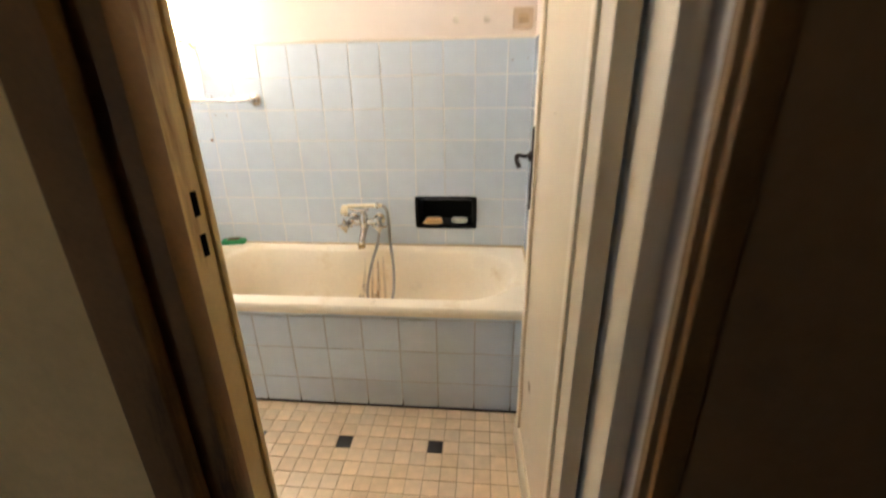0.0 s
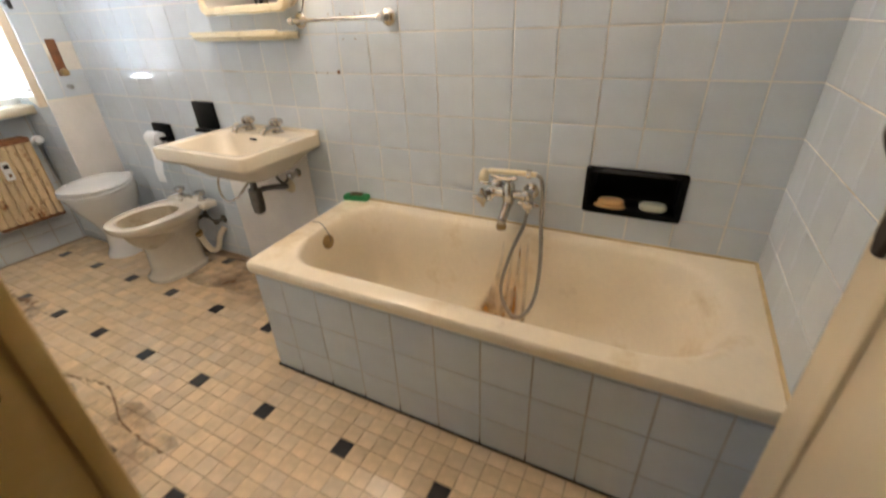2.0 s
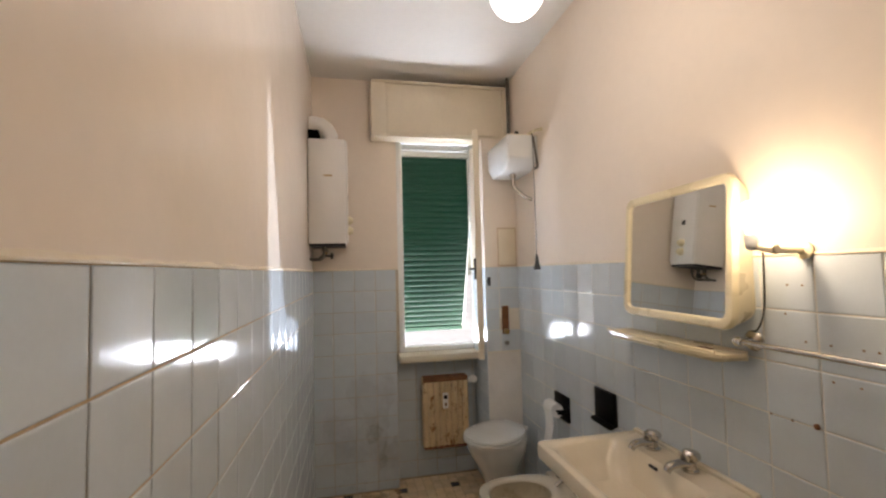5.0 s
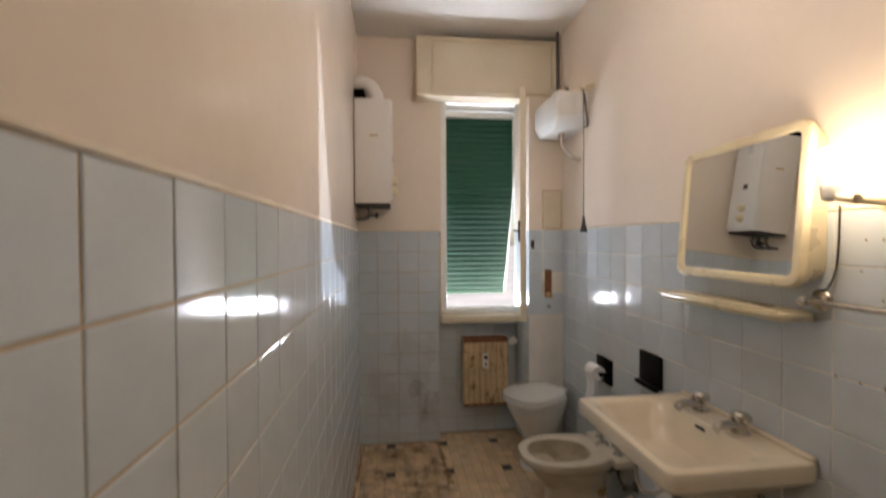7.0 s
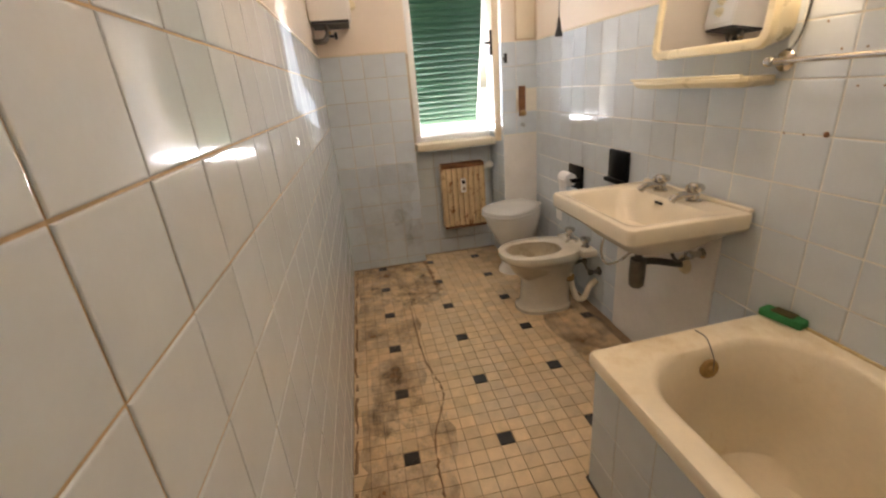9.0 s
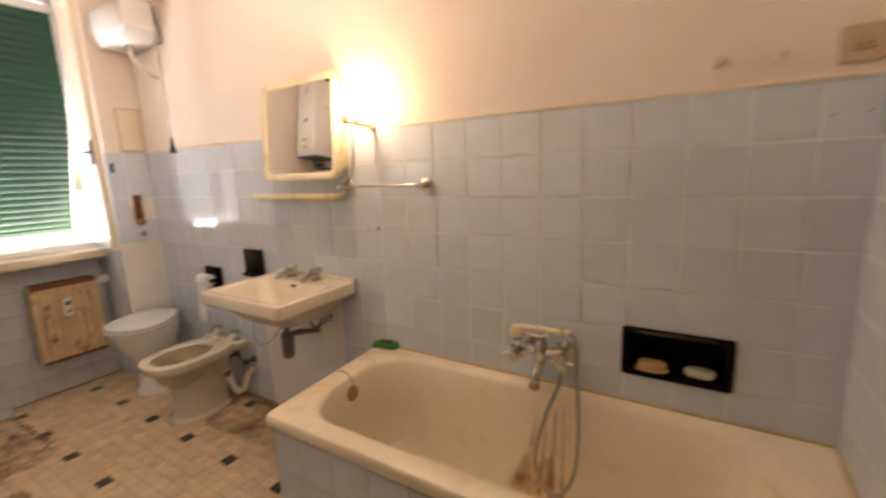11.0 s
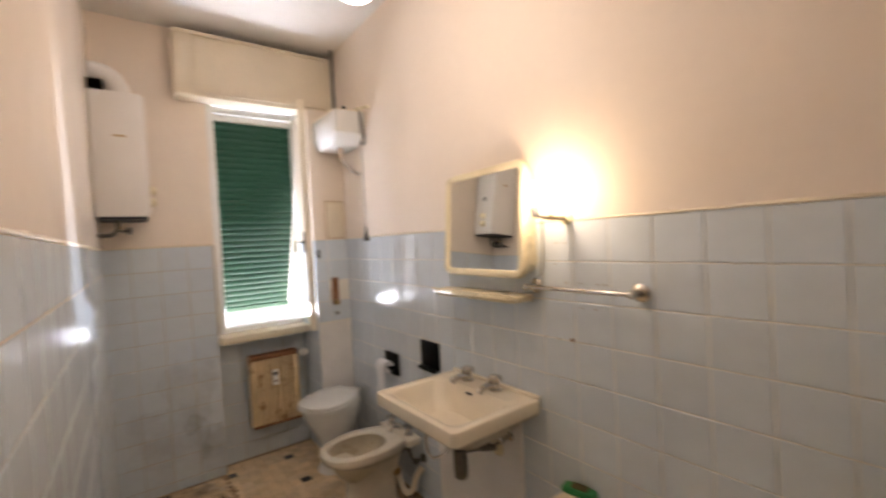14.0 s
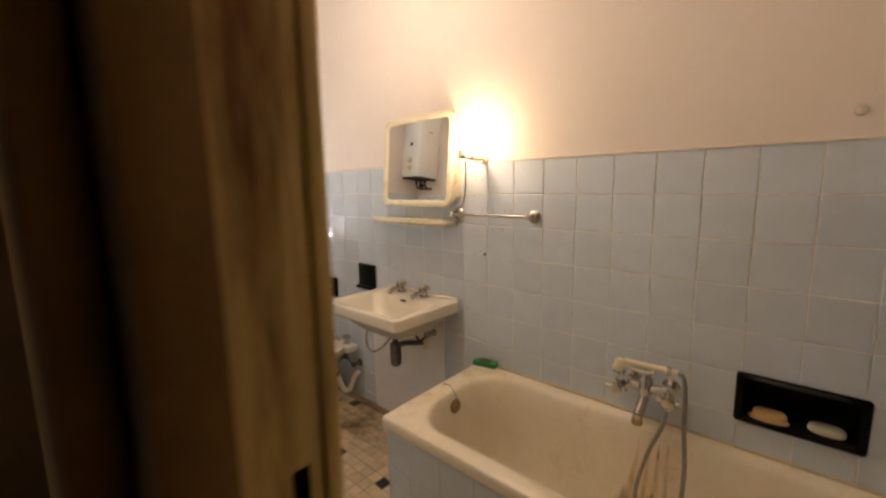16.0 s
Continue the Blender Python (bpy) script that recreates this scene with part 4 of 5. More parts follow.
# access hatch, tile damage and pipes on the chase
hatch = thing("access_hatch", "small cream access panel on the pipe shaft", "hatch")
part("panel", block(XC + 0.002, XC + 0.014, -0.145, -0.02, 1.575, 1.835, bevel=0.003), IVORY_BOX, hatch)
part("panel_frame", block(XC - 0.002, XC + 0.007, -0.155, -0.01, 1.565, 1.845, bevel=0.002), TAN_PLATE, hatch)
damage = thing("wall_hole", "broken opening in the tiles with rusty pipe stubs", "wall damage")
part("cavity", block(XC - 0.006, XC + 0.0085, -0.135, -0.085, 1.08, 1.28, bevel=0.004), RUST, damage, "rust-brown torn edge")
part("pipe_stub", lathe(bmesh.new(), [(0.02, 0), (0.022, 0.01), (0.018, 0.035), (0.008, 0.04)], pose(XC + 0.006, -0.11, 1.10, 0, 90, 0), 14), BRASS, damage)
part("pipe_stub", lathe(bmesh.new(), [(0.014, 0), (0.014, 0.03)], pose(XC + 0.006, -0.112, 1.02, 0, 90, 0), 12), CHROME, damage)
valve = thing("gas_cock", "small dark valve on the shaft's edge", "valve")
part("stem", tube(bmesh.new(), [(XC, -0.235, 1.46), (XC + 0.03, -0.24, 1.46), (XC + 0.055, -0.24, 1.46)], 0.010, 10, 2), BLACK, valve)
part("grip", block(XC + 0.045, XC + 0.058, -0.25, -0.23, 1.43, 1.49, bevel=0.003), BLACK, valve)

# ---- radiator ----
radiator = thing("radiator", "small tan flat-fronted radiator with peeling rusty paint", "radiator")
RY0, RY1, RZ0, RZ1, RX = -0.69, -0.345, 0.245, 0.755, -3.385
N = 8
for i in range(N):
    y = RY0 + (RY1 - RY0) * (i + 0.5) / N
    w = (RY1 - RY0) / N * 0.497
    rings = [[(RX + 0.055 + p[0], y + p[1], z) for p in rrect(-0.055 * d, 0.055 * d, -w * e, w * e, 0, w * e * 0.92, 6)] for z, d, e in ((RZ0, 0.7, 0.8), (RZ0 + 0.015, 0.97, 0.97), (RZ0 + 0.05, 1, 1), (RZ1 - 0.05, 1, 1), (RZ1 - 0.015, 0.97, 0.97), (RZ1, 0.7, 0.8))]
    rings = [[(q[0], q[1], q[2]) for q in r] for r in rings]
    part("column", loft(bmesh.new(), rings), RUST_PAINT, radiator)
part("top_rust", block(RX + 0.01, RX + 0.112, RY0 + 0.004, RY1 - 0.004, RZ1 - 0.03, RZ1 + 0.003, bevel=0.008), RUST, radiator, "rusted top edge")
bm = tube(bmesh.new(), [(RX + 0.055, RY1 - 0.02, RZ1 - 0.05), (RX + 0.055, RY1 + 0.03, RZ1 - 0.05), (RX + 0.055, RY1 + 0.05, RZ1 - 0.05)], 0.016, 12, 2)
tube(bm, [(RX + 0.055, RY1 + 0.045, RZ1 - 0.05), (RX + 0.03, RY1 + 0.05, RZ1 - 0.052), (XW + 0.002, RY1 + 0.05, RZ1 - 0.055)], 0.011, 10, 3)
part("valve", bm, WHITE_PAINT, radiator, "white painted valve and pipe")
part("valve_knob", lathe(bmesh.new(), [(0.012, 0), (0.026, 0.006), (0.028, 0.03), (0.02, 0.038)], pose(RX + 0.07, RY1 + 0.045, RZ1 - 0.03, 0, 90, 0), 16), WHITE_PAINT, radiator)
part("bottom_rust", block(RX + 0.03, RX + 0.1125, RY0 + 0.003, RY1 - 0.003, RZ0 - 0.002, RZ0 + 0.018, bevel=0.006), RUST, radiator, "rusted bottom edge")
meter = part("heat_meter", block(RX + 0.108, RX + 0.128, -0.545, -0.505, 0.535, 0.645, bevel=0.004), WHITE_PAINT, radiator, "white clip-on heat meter")
part("display", block(RX + 0.1275, RX + 0.1295, -0.538, -0.512, 0.605, 0.63), BLACK, meter)
part("seal_dot", block(RX + 0.1275, RX + 0.1295, -0.533, -0.517, 0.555, 0.575), LETTER, meter)
for y in (RY0 + 0.06, RY1 - 0.06):
    part("bracket", block(XW - 0.002, RX + 0.04, y - 0.008, y + 0.008, RZ1 - 0.06, RZ1 - 0.04), DULL_METAL, radiator)

# ---- gas water heater ----
heater = thing("gas_water_heater", "white wall-mounted gas water heater with two knobs", "water heater")
GX0, GX1, GY1, GZ0, GZ1 = -3.27, -2.985, -1.215, 1.735, 2.425
part("case", block(GX0, GX1, YS + 0.002, GY1, GZ0, GZ1, bevel=0.012), HEATER, heater)
part("front_cover", block(GX0 + 0.006, GX1 - 0.006, GY1 - 0.002, GY1 + 0.010, GZ0 + 0.02, GZ1 - 0.01, bevel=0.006), HEATER, heater)
part("base", block(GX0 + 0.012, GX1 - 0.006, YS + 0.01, GY1 - 0.008, GZ0 - 0.014, GZ0 + 0.002), BLACK, heater, "dark open underside")
for z in (1.83, 1.90):
    part("knob", lathe(bmesh.new(), [(0.03, 0), (0.03, 0.012), (0.02, 0.03), (0.017, 0.034)], pose(-3.12, GY1 + 0.009, z, -90, 0, 0), 18), IVORY, heater, "cream control knob")
part("sight_window", block(-3.14, -3.10, GY1 + 0.008, GY1 + 0.0125, 2.04, 2.075), BLACK, heater, "small dark sight window")
part("badge", block(-3.145, -3.095, GY1 + 0.008, GY1 + 0.012, 2.30, 2.37), SEAT_PLASTIC, heater)
part("side_mark", block(GX1 - 0.001, GX1 + 0.0012, -1.355, -1.30, 2.175, 2.187), TAN_PAINT, heater, "small faded maker's mark")
bm = bmesh.new()
elbow = [(-1.315, GZ1 - 0.01), (-1.317, GZ1 + 0.045), (-1.335, GZ1 + 0.088), (-1.368, GZ1 + 0.118), (-1.408, GZ1 + 0.128), (-1.453, GZ1 + 0.130)]
rings = []
for (y0, z0), (y1, z1) in zip(elbow, elbow[1:]):
    d = Vector((0, y1 - y0, z1 - z0)).normalized()
    side = Vector((0, d.z, -d.y))
    for y, z, r in ((y0, z0, 0.054), (y1, z1, 0.050)):
        rings.append([Vector((-3.10, y, z)) + r * (math.cos(2 * math.pi * j / 20) * Vector((1, 0, 0)) + math.sin(2 * math.pi * j / 20) * side) for j in range(20)])
part("flue", loft(bm, rings), HEATER, heater, "white segmented flue elbow")
# black block fills the gap between flue, case and wall
part("soot_gap", block(-3.19, -3.0, YS + 0.002, -1.385, GZ1 - 0.004, GZ1 + 0.062, bevel=0.006), VOID, heater, "black block filling the gap behind the flue")
bm = bmesh.new()
for x in (-3.20, -3.13, -3.06):
    tube(bm, [(x, -1.36, GZ0), (x, -1.36, GZ0 - 0.05), (x, -1.39, GZ0 - 0.09), (x, YS + 0.003, GZ0 - 0.095)], 0.009, 10)
    lathe(bm, [(0.015, 0), (0.015, 0.02)], pose(x, -1.36, GZ0 - 0.045), 8)
part("connections", bm, DULL_METAL, heater, "pipe connections below")
part("gas_tap", block(-3.075, -3.02, -1.352, -1.338, GZ0 - 0.065, GZ0 - 0.053, bevel=0.002), BRASS, heater)
part("gas_valve", lathe(bmesh.new(), [(0.008, 0), (0.008, 0.03), (0.02, 0.032), (0.022, 0.045), (0.012, 0.05)], pose(-3.06, -1.352, GZ0 - 0.075, -90, 0, 0), 14), BLACK, heater, "black gas valve knob")

# ---- mirror, shelf, rail ----
mirror = thing("mirror", "wall mirror in a rounded ivory plastic frame", "mirror")
MX0, MX1, MZ0, MZ1 = -1.752, -1.197, 1.345, 1.818
lean_m = pose(MX0, -0.040, MZ0, -4.3, 0, -3.5)


def flat(r, z):
    """A ring drawn in x and z, standing off the wall by z."""
    return [lean_m @ Vector((p[0] - MX0, -z, p[1] - MZ0)) for p in r]


rings = [flat(rrect(MX0 + a, MX1 - a, MZ0 + a, MZ1 - a, 0, r), d) for a, d, r in ((0.006, 0.008, 0.04), (0.002, 0.012, 0.042), (0.0, 0.024, 0.042), (0.004, 0.034, 0.04), (0.016, 0.037, 0.034), (0.028, 0.034, 0.028), (0.033, 0.025, 0.022))]
rings.insert(0, [(p[0], -0.004, p[1]) for p in rrect(MX0 + 0.02, MX1 - 0.02, MZ0 + 0.02, MZ1 - 0.02, 0, 0.05)])
part("frame", loft(bmesh.new(), rings, (True, False)), IVORY, mirror)
bm = bmesh.new()
bm.faces.new([bm.verts.new(v) for v in flat(rrect(MX0 + 0.031, MX1 - 0.031, MZ0 + 0.031, MZ1 - 0.031, 0, 0.02), 0.026)])
part("glass", bm, MIRROR, mirror, "silvered mirror glass")
shelf = thing("shelf", "narrow ivory plastic shelf below the mirror", "shelf")
rings = [[(x, y, z) for x, y, z in ((-1.80, -0.006, a), (-1.25, -0.006, a), (-1.23 - i, -0.03, a), (-1.235 - i, -0.115 + i, a), (-1.275, -0.135 + i, a), (-1.75, -0.135 + i, a), (-1.80 + i, -0.11 + i, a), (-1.815 + i, -0.03, a))] for a, i in ((1.246, 0.03), (1.252, 0.01), (1.264, 0.0), (1.274, 0.0), (1.276, 0.006))]
part("board", loft(bmesh.new(), rings), IVORY, shelf)
part("lip", tube(bmesh.new(), [(-1.79, -0.125, 1.28), (-1.5, -0.13, 1.28), (-1.25, -0.125, 1.28)], 0.005, 8, 4), IVORY, shelf)
part("rust_mark", block(-1.36, -1.31, -0.085, -0.07, 1.2755, 1.2775, bevel=0.0008), RUST, shelf, "small rusty stain")
rail = thing("towel_rail", "tarnished chrome towel rail on round wall roses", "towel rail")
part("bar", tube(bmesh.new(), [(-1.225, -0.062, 1.312), (-1.0, -0.062, 1.312), (-0.79, -0.062, 1.312)], 0.008, 12, 2), CHROME, rail)
for x in (-1.225, -0.79):
    part("rose", lathe(bmesh.new(), [(0.030, 0), (0.031, 0.005), (0.025, 0.013), (0.014, 0.018), (0.011, 0.045), (0.013, 0.05), (0.0145, 0.060), (0.011, 0.069), (0.003, 0.072)], pose(x, -0.006, 1.312, 90, 0, 0), 22), CHROME, rail)

# ---- wall lamp ----
wall_lamp = thing("wall_lamp", "bare lit bulb on a cream wall bracket beside the mirror", "lamp", pose(0.046, 0, -0.012))
part("wall_plate", lathe(bmesh.new(), [(0.024, 0), (0.024, 0.006), (0.012, 0.012)], pose(-1.113, -0.005, 1.585, 90, 0, 0), 18), IVORY, wall_lamp)
part("bracket", tube(bmesh.new(), [(-1.113, -0.006, 1.585), (-1.113, -0.05, 1.585), (-1.113, -0.105, 1.588), (-1.114, -0.13, 1.592)], 0.009, 12), IVORY, wall_lamp)
part("arm", tube(bmesh.new(), [(-1.095, -0.128, 1.588), (-1.105, -0.130, 1.590), (-1.122, -0.130, 1.594), (-1.14, -0.130, 1.602)], 0.0095, 12), IVORY, wall_lamp)
part("switch_knob", lathe(bmesh.new(), [(0.006, 0), (0.012, 0.003), (0.013, 0.014), (0.008, 0.018)], pose(-1.099, -0.128, 1.588, 0, 90, 0), 14), IVORY, wall_lamp)
part("socket", lathe(bmesh.new(), [(0.012, -0.012), (0.0185, -0.006), (0.0195, 0.026), (0.016, 0.032)], pose(-1.145, -0.130, 1.600, 0, -6, 0), 18), SEAT_PLASTIC, wall_lamp, "pale lamp socket")
bulb = part("bulb", lathe(bmesh.new(), [(0.013, 0), (0.014, 0.012), (0.023, 0.032), (0.0285, 0.054), (0.026, 0.072), (0.014, 0.085), (0.002, 0.088)], pose(-1.145, -0.132, 1.632), 20), BULB_GLASS, wall_lamp, "glowing bulb")
bulb.visible_shadow = False
part("cable", tube(bmesh.new(), [(-1.225, -0.010, 1.585), (-1.226, -0.012, 1.47), (-1.233, -0.014, 1.40), (-1.252, -0.014, 1.36), (-1.272, -0.014, 1.352)], 0.0025, 6), CORD, wall_lamp, "loose dark cable")

pendant = thing("ceiling_globe", "white glass globe lamp hanging from the ceiling, lit", "ceiling lamp")
globe = part("globe", lathe(bmesh.new(), [(max(0.003, 0.085 * math.sin(radians(a))), -0.085 * math.cos(radians(a))) for a in range(0, 161, 10)], pose(*GLOBE), 32), GLOBE_GLASS, pendant, "glowing opal glass")
globe.visible_shadow = False
part("stem", tube(bmesh.new(), [(GLOBE[0], GLOBE[1], GLOBE[2] + 0.075), (GLOBE[0], GLOBE[1], 2.7), (GLOBE[0], GLOBE[1], H)], 0.009, 10, 2), WHITE_PAINT, pendant)
part("canopy", lathe(bmesh.new(), [(0.012, 0), (0.05, 0.03), (0.055, 0.045)], pose(GLOBE[0], GLOBE[1], H - 0.045), 20), WHITE_PAINT, pendant)

# ---- small fittings on the bath wall ----
dish = thing("tile_plate", "square black glazed ceramic wall plate", "wall plate")
part("plate", block(-2.088, -1.928, -0.026, -0.006, 0.808, 0.960, bevel=0.006), BLACK_GLAZE, dish)
part("shelf_lip", block(-2.088, -1.928, -0.05, -0.024, 0.800, 0.822, bevel=0.006), BLACK_GLAZE, dish)
holder = thing("paper_holder", "black glazed toilet paper holder with hanging paper", "paper holder")
part("plate", block(-2.528, -2.365, -0.024, -0.006, 0.68, 0.82, bevel=0.006), BLACK_GLAZE, holder)
part("spindle", tube(bmesh.new(), [(-2.528, -0.07, 0.745), (-2.446, -0.07, 0.745), (-2.372, -0.07, 0.745)], 0.008, 8, 2), BLACK, holder)
for x in (-2.523, -2.37):
    part("arm", block(x - 0.005, x + 0.005, -0.082, -0.02, 0.732, 0.758, bevel=0.003), BLACK_GLAZE, holder)
roll = thing("toilet_paper", "nearly used toilet paper roll with a hanging strip", "toilet paper")
part("roll", lathe(bmesh.new(), [(0.018, 0), (0.038, 0), (0.038, 0.10), (0.018, 0.10)], pose(-2.50, -0.07, 0.745, 0, 90, 0), 22), PAPER, roll)
rows = [[(-2.50 + s, -0.108 + 0.012 * math.sin(k * 0.9) + w, 0.745 - 0.042 * k) for s, w in ((0 + 0.003 * k, 0), (0.05, -0.004), (0.10 - 0.002 * k, 0), (0.10 - 0.002 * k, 0.0025), (0.05, -0.0015), (0 + 0.003 * k, 0.0025))] for k in range(7)]
part("strip", loft(bmesh.new(), rows), PAPER, roll)
for x in (0.212, 0.350):
    tagged(solid("robe_hook", lathe(bmesh.new(), [(0.014, 0), (0.014, 0.004), (0.008, 0.008), (0.008, 0.022), (0.015, 0.028), (0.014, 0.036), (0.004, 0.04)], pose(x, 0.0, 1.637, 90, 0, 0), 18), CERAMIC), "small cream knob hook on the wall", "hook", "hooks above the bath")
box_ob = thing("socket_plate", "tan square plastic wall socket with a dark emblem", "wall socket")
part("plate", loft(bmesh.new(), [[(p[0], -d, p[1]) for p in rrect(0.465 + a, 0.555 - a, 1.592 + a, 1.682 - a, 0, 0.012)] for a, d in ((0, 0), (0, 0.006), (0.004, 0.011))]), TAN_PLATE, box_ob)
part("emblem", loft(bmesh.new(), [[(p[0], -d, p[1]) for p in oval(0.51, 1.637, 0, 0.026, 0.02, 2.4, 24)] for d in (0.0105, 0.013)]), TAN_PAINT, box_ob)
bm = bmesh.new()
for dx in (-0.012, 0, 0.012):
    lathe(bm, [(0.0035, 0), (0.0035, 0.002)], pose(0.51 + dx, -0.0125, 1.632, 90, 0, 0), 8)
box(bm, 0.487, 0.533, -0.0142, -0.0125, 1.62, 1.623)
part("contacts", bm, LETTER, box_ob)
# drilled holes left in the tiles
for x, z in ((-1.12, 1.48), (-1.08, 1.48), (-1.13, 1.40), (-1.08, 1.33), (-1.02, 1.33), (-0.95, 1.33), (-0.92, 1.33), (-1.02, 1.24), (-0.96, 1.24), (-1.19, 1.11), (-1.13, 1.11), (0.47, 1.47), (0.54, 1.475)):
    tagged(solid("drill_hole", lathe(bmesh.new(), [(0.0032, 0), (0.0032, 0.0012)], pose(x, -0.0026, z, 90, 0, 0), 8), LETTER), "small dark drill hole in a tile", "drill hole", "old screw holes")
tagged(solid("rusty_screw", lathe(bmesh.new(), [(0.008, 0), (0.008, 0.003), (0.003, 0.005)], pose(-1.064, -0.0056, 1.116, 90, 0, 0), 10), RUST), "rusty screw head in a tile", "screw")

# uneven ridge of paint and filler along the tops of the tiles
def paint_ridge(parent, p0, p1, out, seed):
    r = random.Random(seed)
    p0, p1, out = Vector(p0), Vector(p1), Vector(out)
    n = max(4, int((p1 - p0).length / 0.05))
    rings = []
    for i in range(n + 1):
        c = p0.lerp(p1, i / n)
        h, d, low = r.uniform(0.007, 0.012), r.uniform(0.0045, 0.0065), r.uniform(-0.001, 0.0015)
        rings.append([c + out * a + Vector((0, 0, b)) for a, b in ((-0.002, low), (d, low), (d + 0.001, low + 0.003), (d * 0.6, h * 0.7), (0.0008, h), (-0.002, h))])
    part("paint_ridge", loft(bmesh.new(), rings), IVORY_BOX, parent, "cream ridge of paint along the tile tops")


paint_ridge(wall_north, (XC, 0, T), (XE, 0, T), (0, -1, 0), 1)
paint_ridge(wall_east, (XE, 0, T), (XE, -1.44, T), (-1, 0, 0), 2)
paint_ridge(wall_south, (XJ, YS, T), (-0.246, YS, T), (0, 1, 0), 3)
paint_ridge(wall_west, (XJ, YS, T), (XJ, WY0 - 0.03, T), (1, 0, 0), 4)

# ---- glazed wall tiles ----
tile_meshes = {}


def tile_mesh(w, h, mats, d=0.0026, b=0.0032, name="tile"):
    key = (round(w, 3), round(h, 3), mats.name)
    if key not in tile_meshes:
        w2, h2 = w / 2, h / 2
        v = [(x * (w2 - i), y * (h2 - i), z) for z, i in ((0, 0), (d * 0.45, 0.0002), (d * 0.85, b * 0.4), (d, b)) for x, y in ((-1, -1), (1, -1), (1, 1), (-1, 1))]
        f = [(12, 13, 14, 15)] + [(a + i, a + (i + 1) % 4, a + 4 + (i + 1) % 4, a + 4 + i) for a in (0, 4, 8) for i in range(4)]
        me = bpy.data.meshes.new(name)
        me.from_pydata(v, [], f)
        me.materials.append(mats)
        tile_meshes[key] = me
    return tile_meshes[key]


def spans(a, b, start, pitch, least=0.012):
    """Cuts a..b at start + k * pitch."""
    k = math.ceil((a - start) / pitch - 1e-6)
    cuts = [a]
    while start + k * pitch < b - 1e-6:
        if start + k * pitch - cuts[-1] > least:
            cuts.append(start + k * pitch)
        k += 1
    if b - cuts[-1] < least:
        cuts.pop()
    return list(zip(cuts, [*cuts[1:], b]))


rnd = random.Random(4)


def tile_wall(parent, m, u0, u1, v0, v1, ustart, vstart, holes=(), gap=0.0036, pitch=0.15):
    """Tiles in the plane of m (u along x, v along y, outward along z)."""
    for a, b in spans(u0, u1, ustart, pitch):
        for c, d in spans(v0, v1, vstart, pitch):
            x, y = (a + b) / 2, (c + d) / 2
            if any(h[0] < x < h[1] and h[2] < y < h[3] for h in holes):
                continue
            ob = new("tile", tile_mesh(b - a - gap, d - c - gap, GLAZE))
            ob.parent = parent
            ob.matrix_basis = m @ pose(x, y, rnd.uniform(-0.0004, 0.0003), rnd.uniform(-0.3, 0.3), rnd.uniform(-0.3, 0.3), 0)


north = pose(0, 0, 0, 90, 0, 0)
tile_wall(wall_north, north, XC, XE, 0.0, T, 0.0, T - 10 * 0.15, holes=((NX0, NX1, NZ0, NZ1), (BX0 + 0.06, XE, 0, 0.42), (-1.95, -1.36, 0, 0.72)))
tile_wall(wall_east, pose(XE, 0, 0, 90, 0, -90), 0.0, 1.44, 0.0, T, 0.0, T - 10 * 0.15, holes=((0, 0.6, 0, 0.42),))
tile_wall(wall_south, pose(0, YS, 0, 90, 0, 180), 0.246, 3.29, 0.0, T, 0.41, T - 10 * 0.15)
tile_wall(wall_west, pose(XJ, 0, 0, 90, 0, 90), YS, WY0 - 0.03, 0.0, T, -0.87, T - 10 * 0.15, gap=0.0032)
tile_wall(wall_west, pose(XW, 0, 0, 90, 0, 90), WY0 - 0.03, YC, 0.0, WZ0 - 0.06, -0.87, WZ0 - 0.06 - 0.9, gap=0.0032)
tile_wall(pipe_chase, pose(XC, 0, 0, 90, 0, 90), YC, 0.0, 0.96, T, -0.15, T - 4 * 0.15, holes=((-0.16, -0.06, 1.04, 1.2),))
tile_wall(pipe_chase, pose(0, YC, 0, 90, 0, 0), XW, XC, 0.0, T, XC, T - 10 * 0.15)
tile_wall(bath.children[1], pose(0, BY0 + 0.022, 0, 90, 0, 0), BX0 + 0.018, XE, 0.0, BZ - 0.04, 0.0, -0.0215, holes=(), gap=0.0035, pitch=0.1605)
tile_wall(bath.children[2], pose(BX0 + 0.018, 0, 0, 90, 0, -90), 0.0, -BY0 - 0.02, 0.0, BZ - 0.04, 0.0, -0.0215, gap=0.0035, pitch=0.1605)

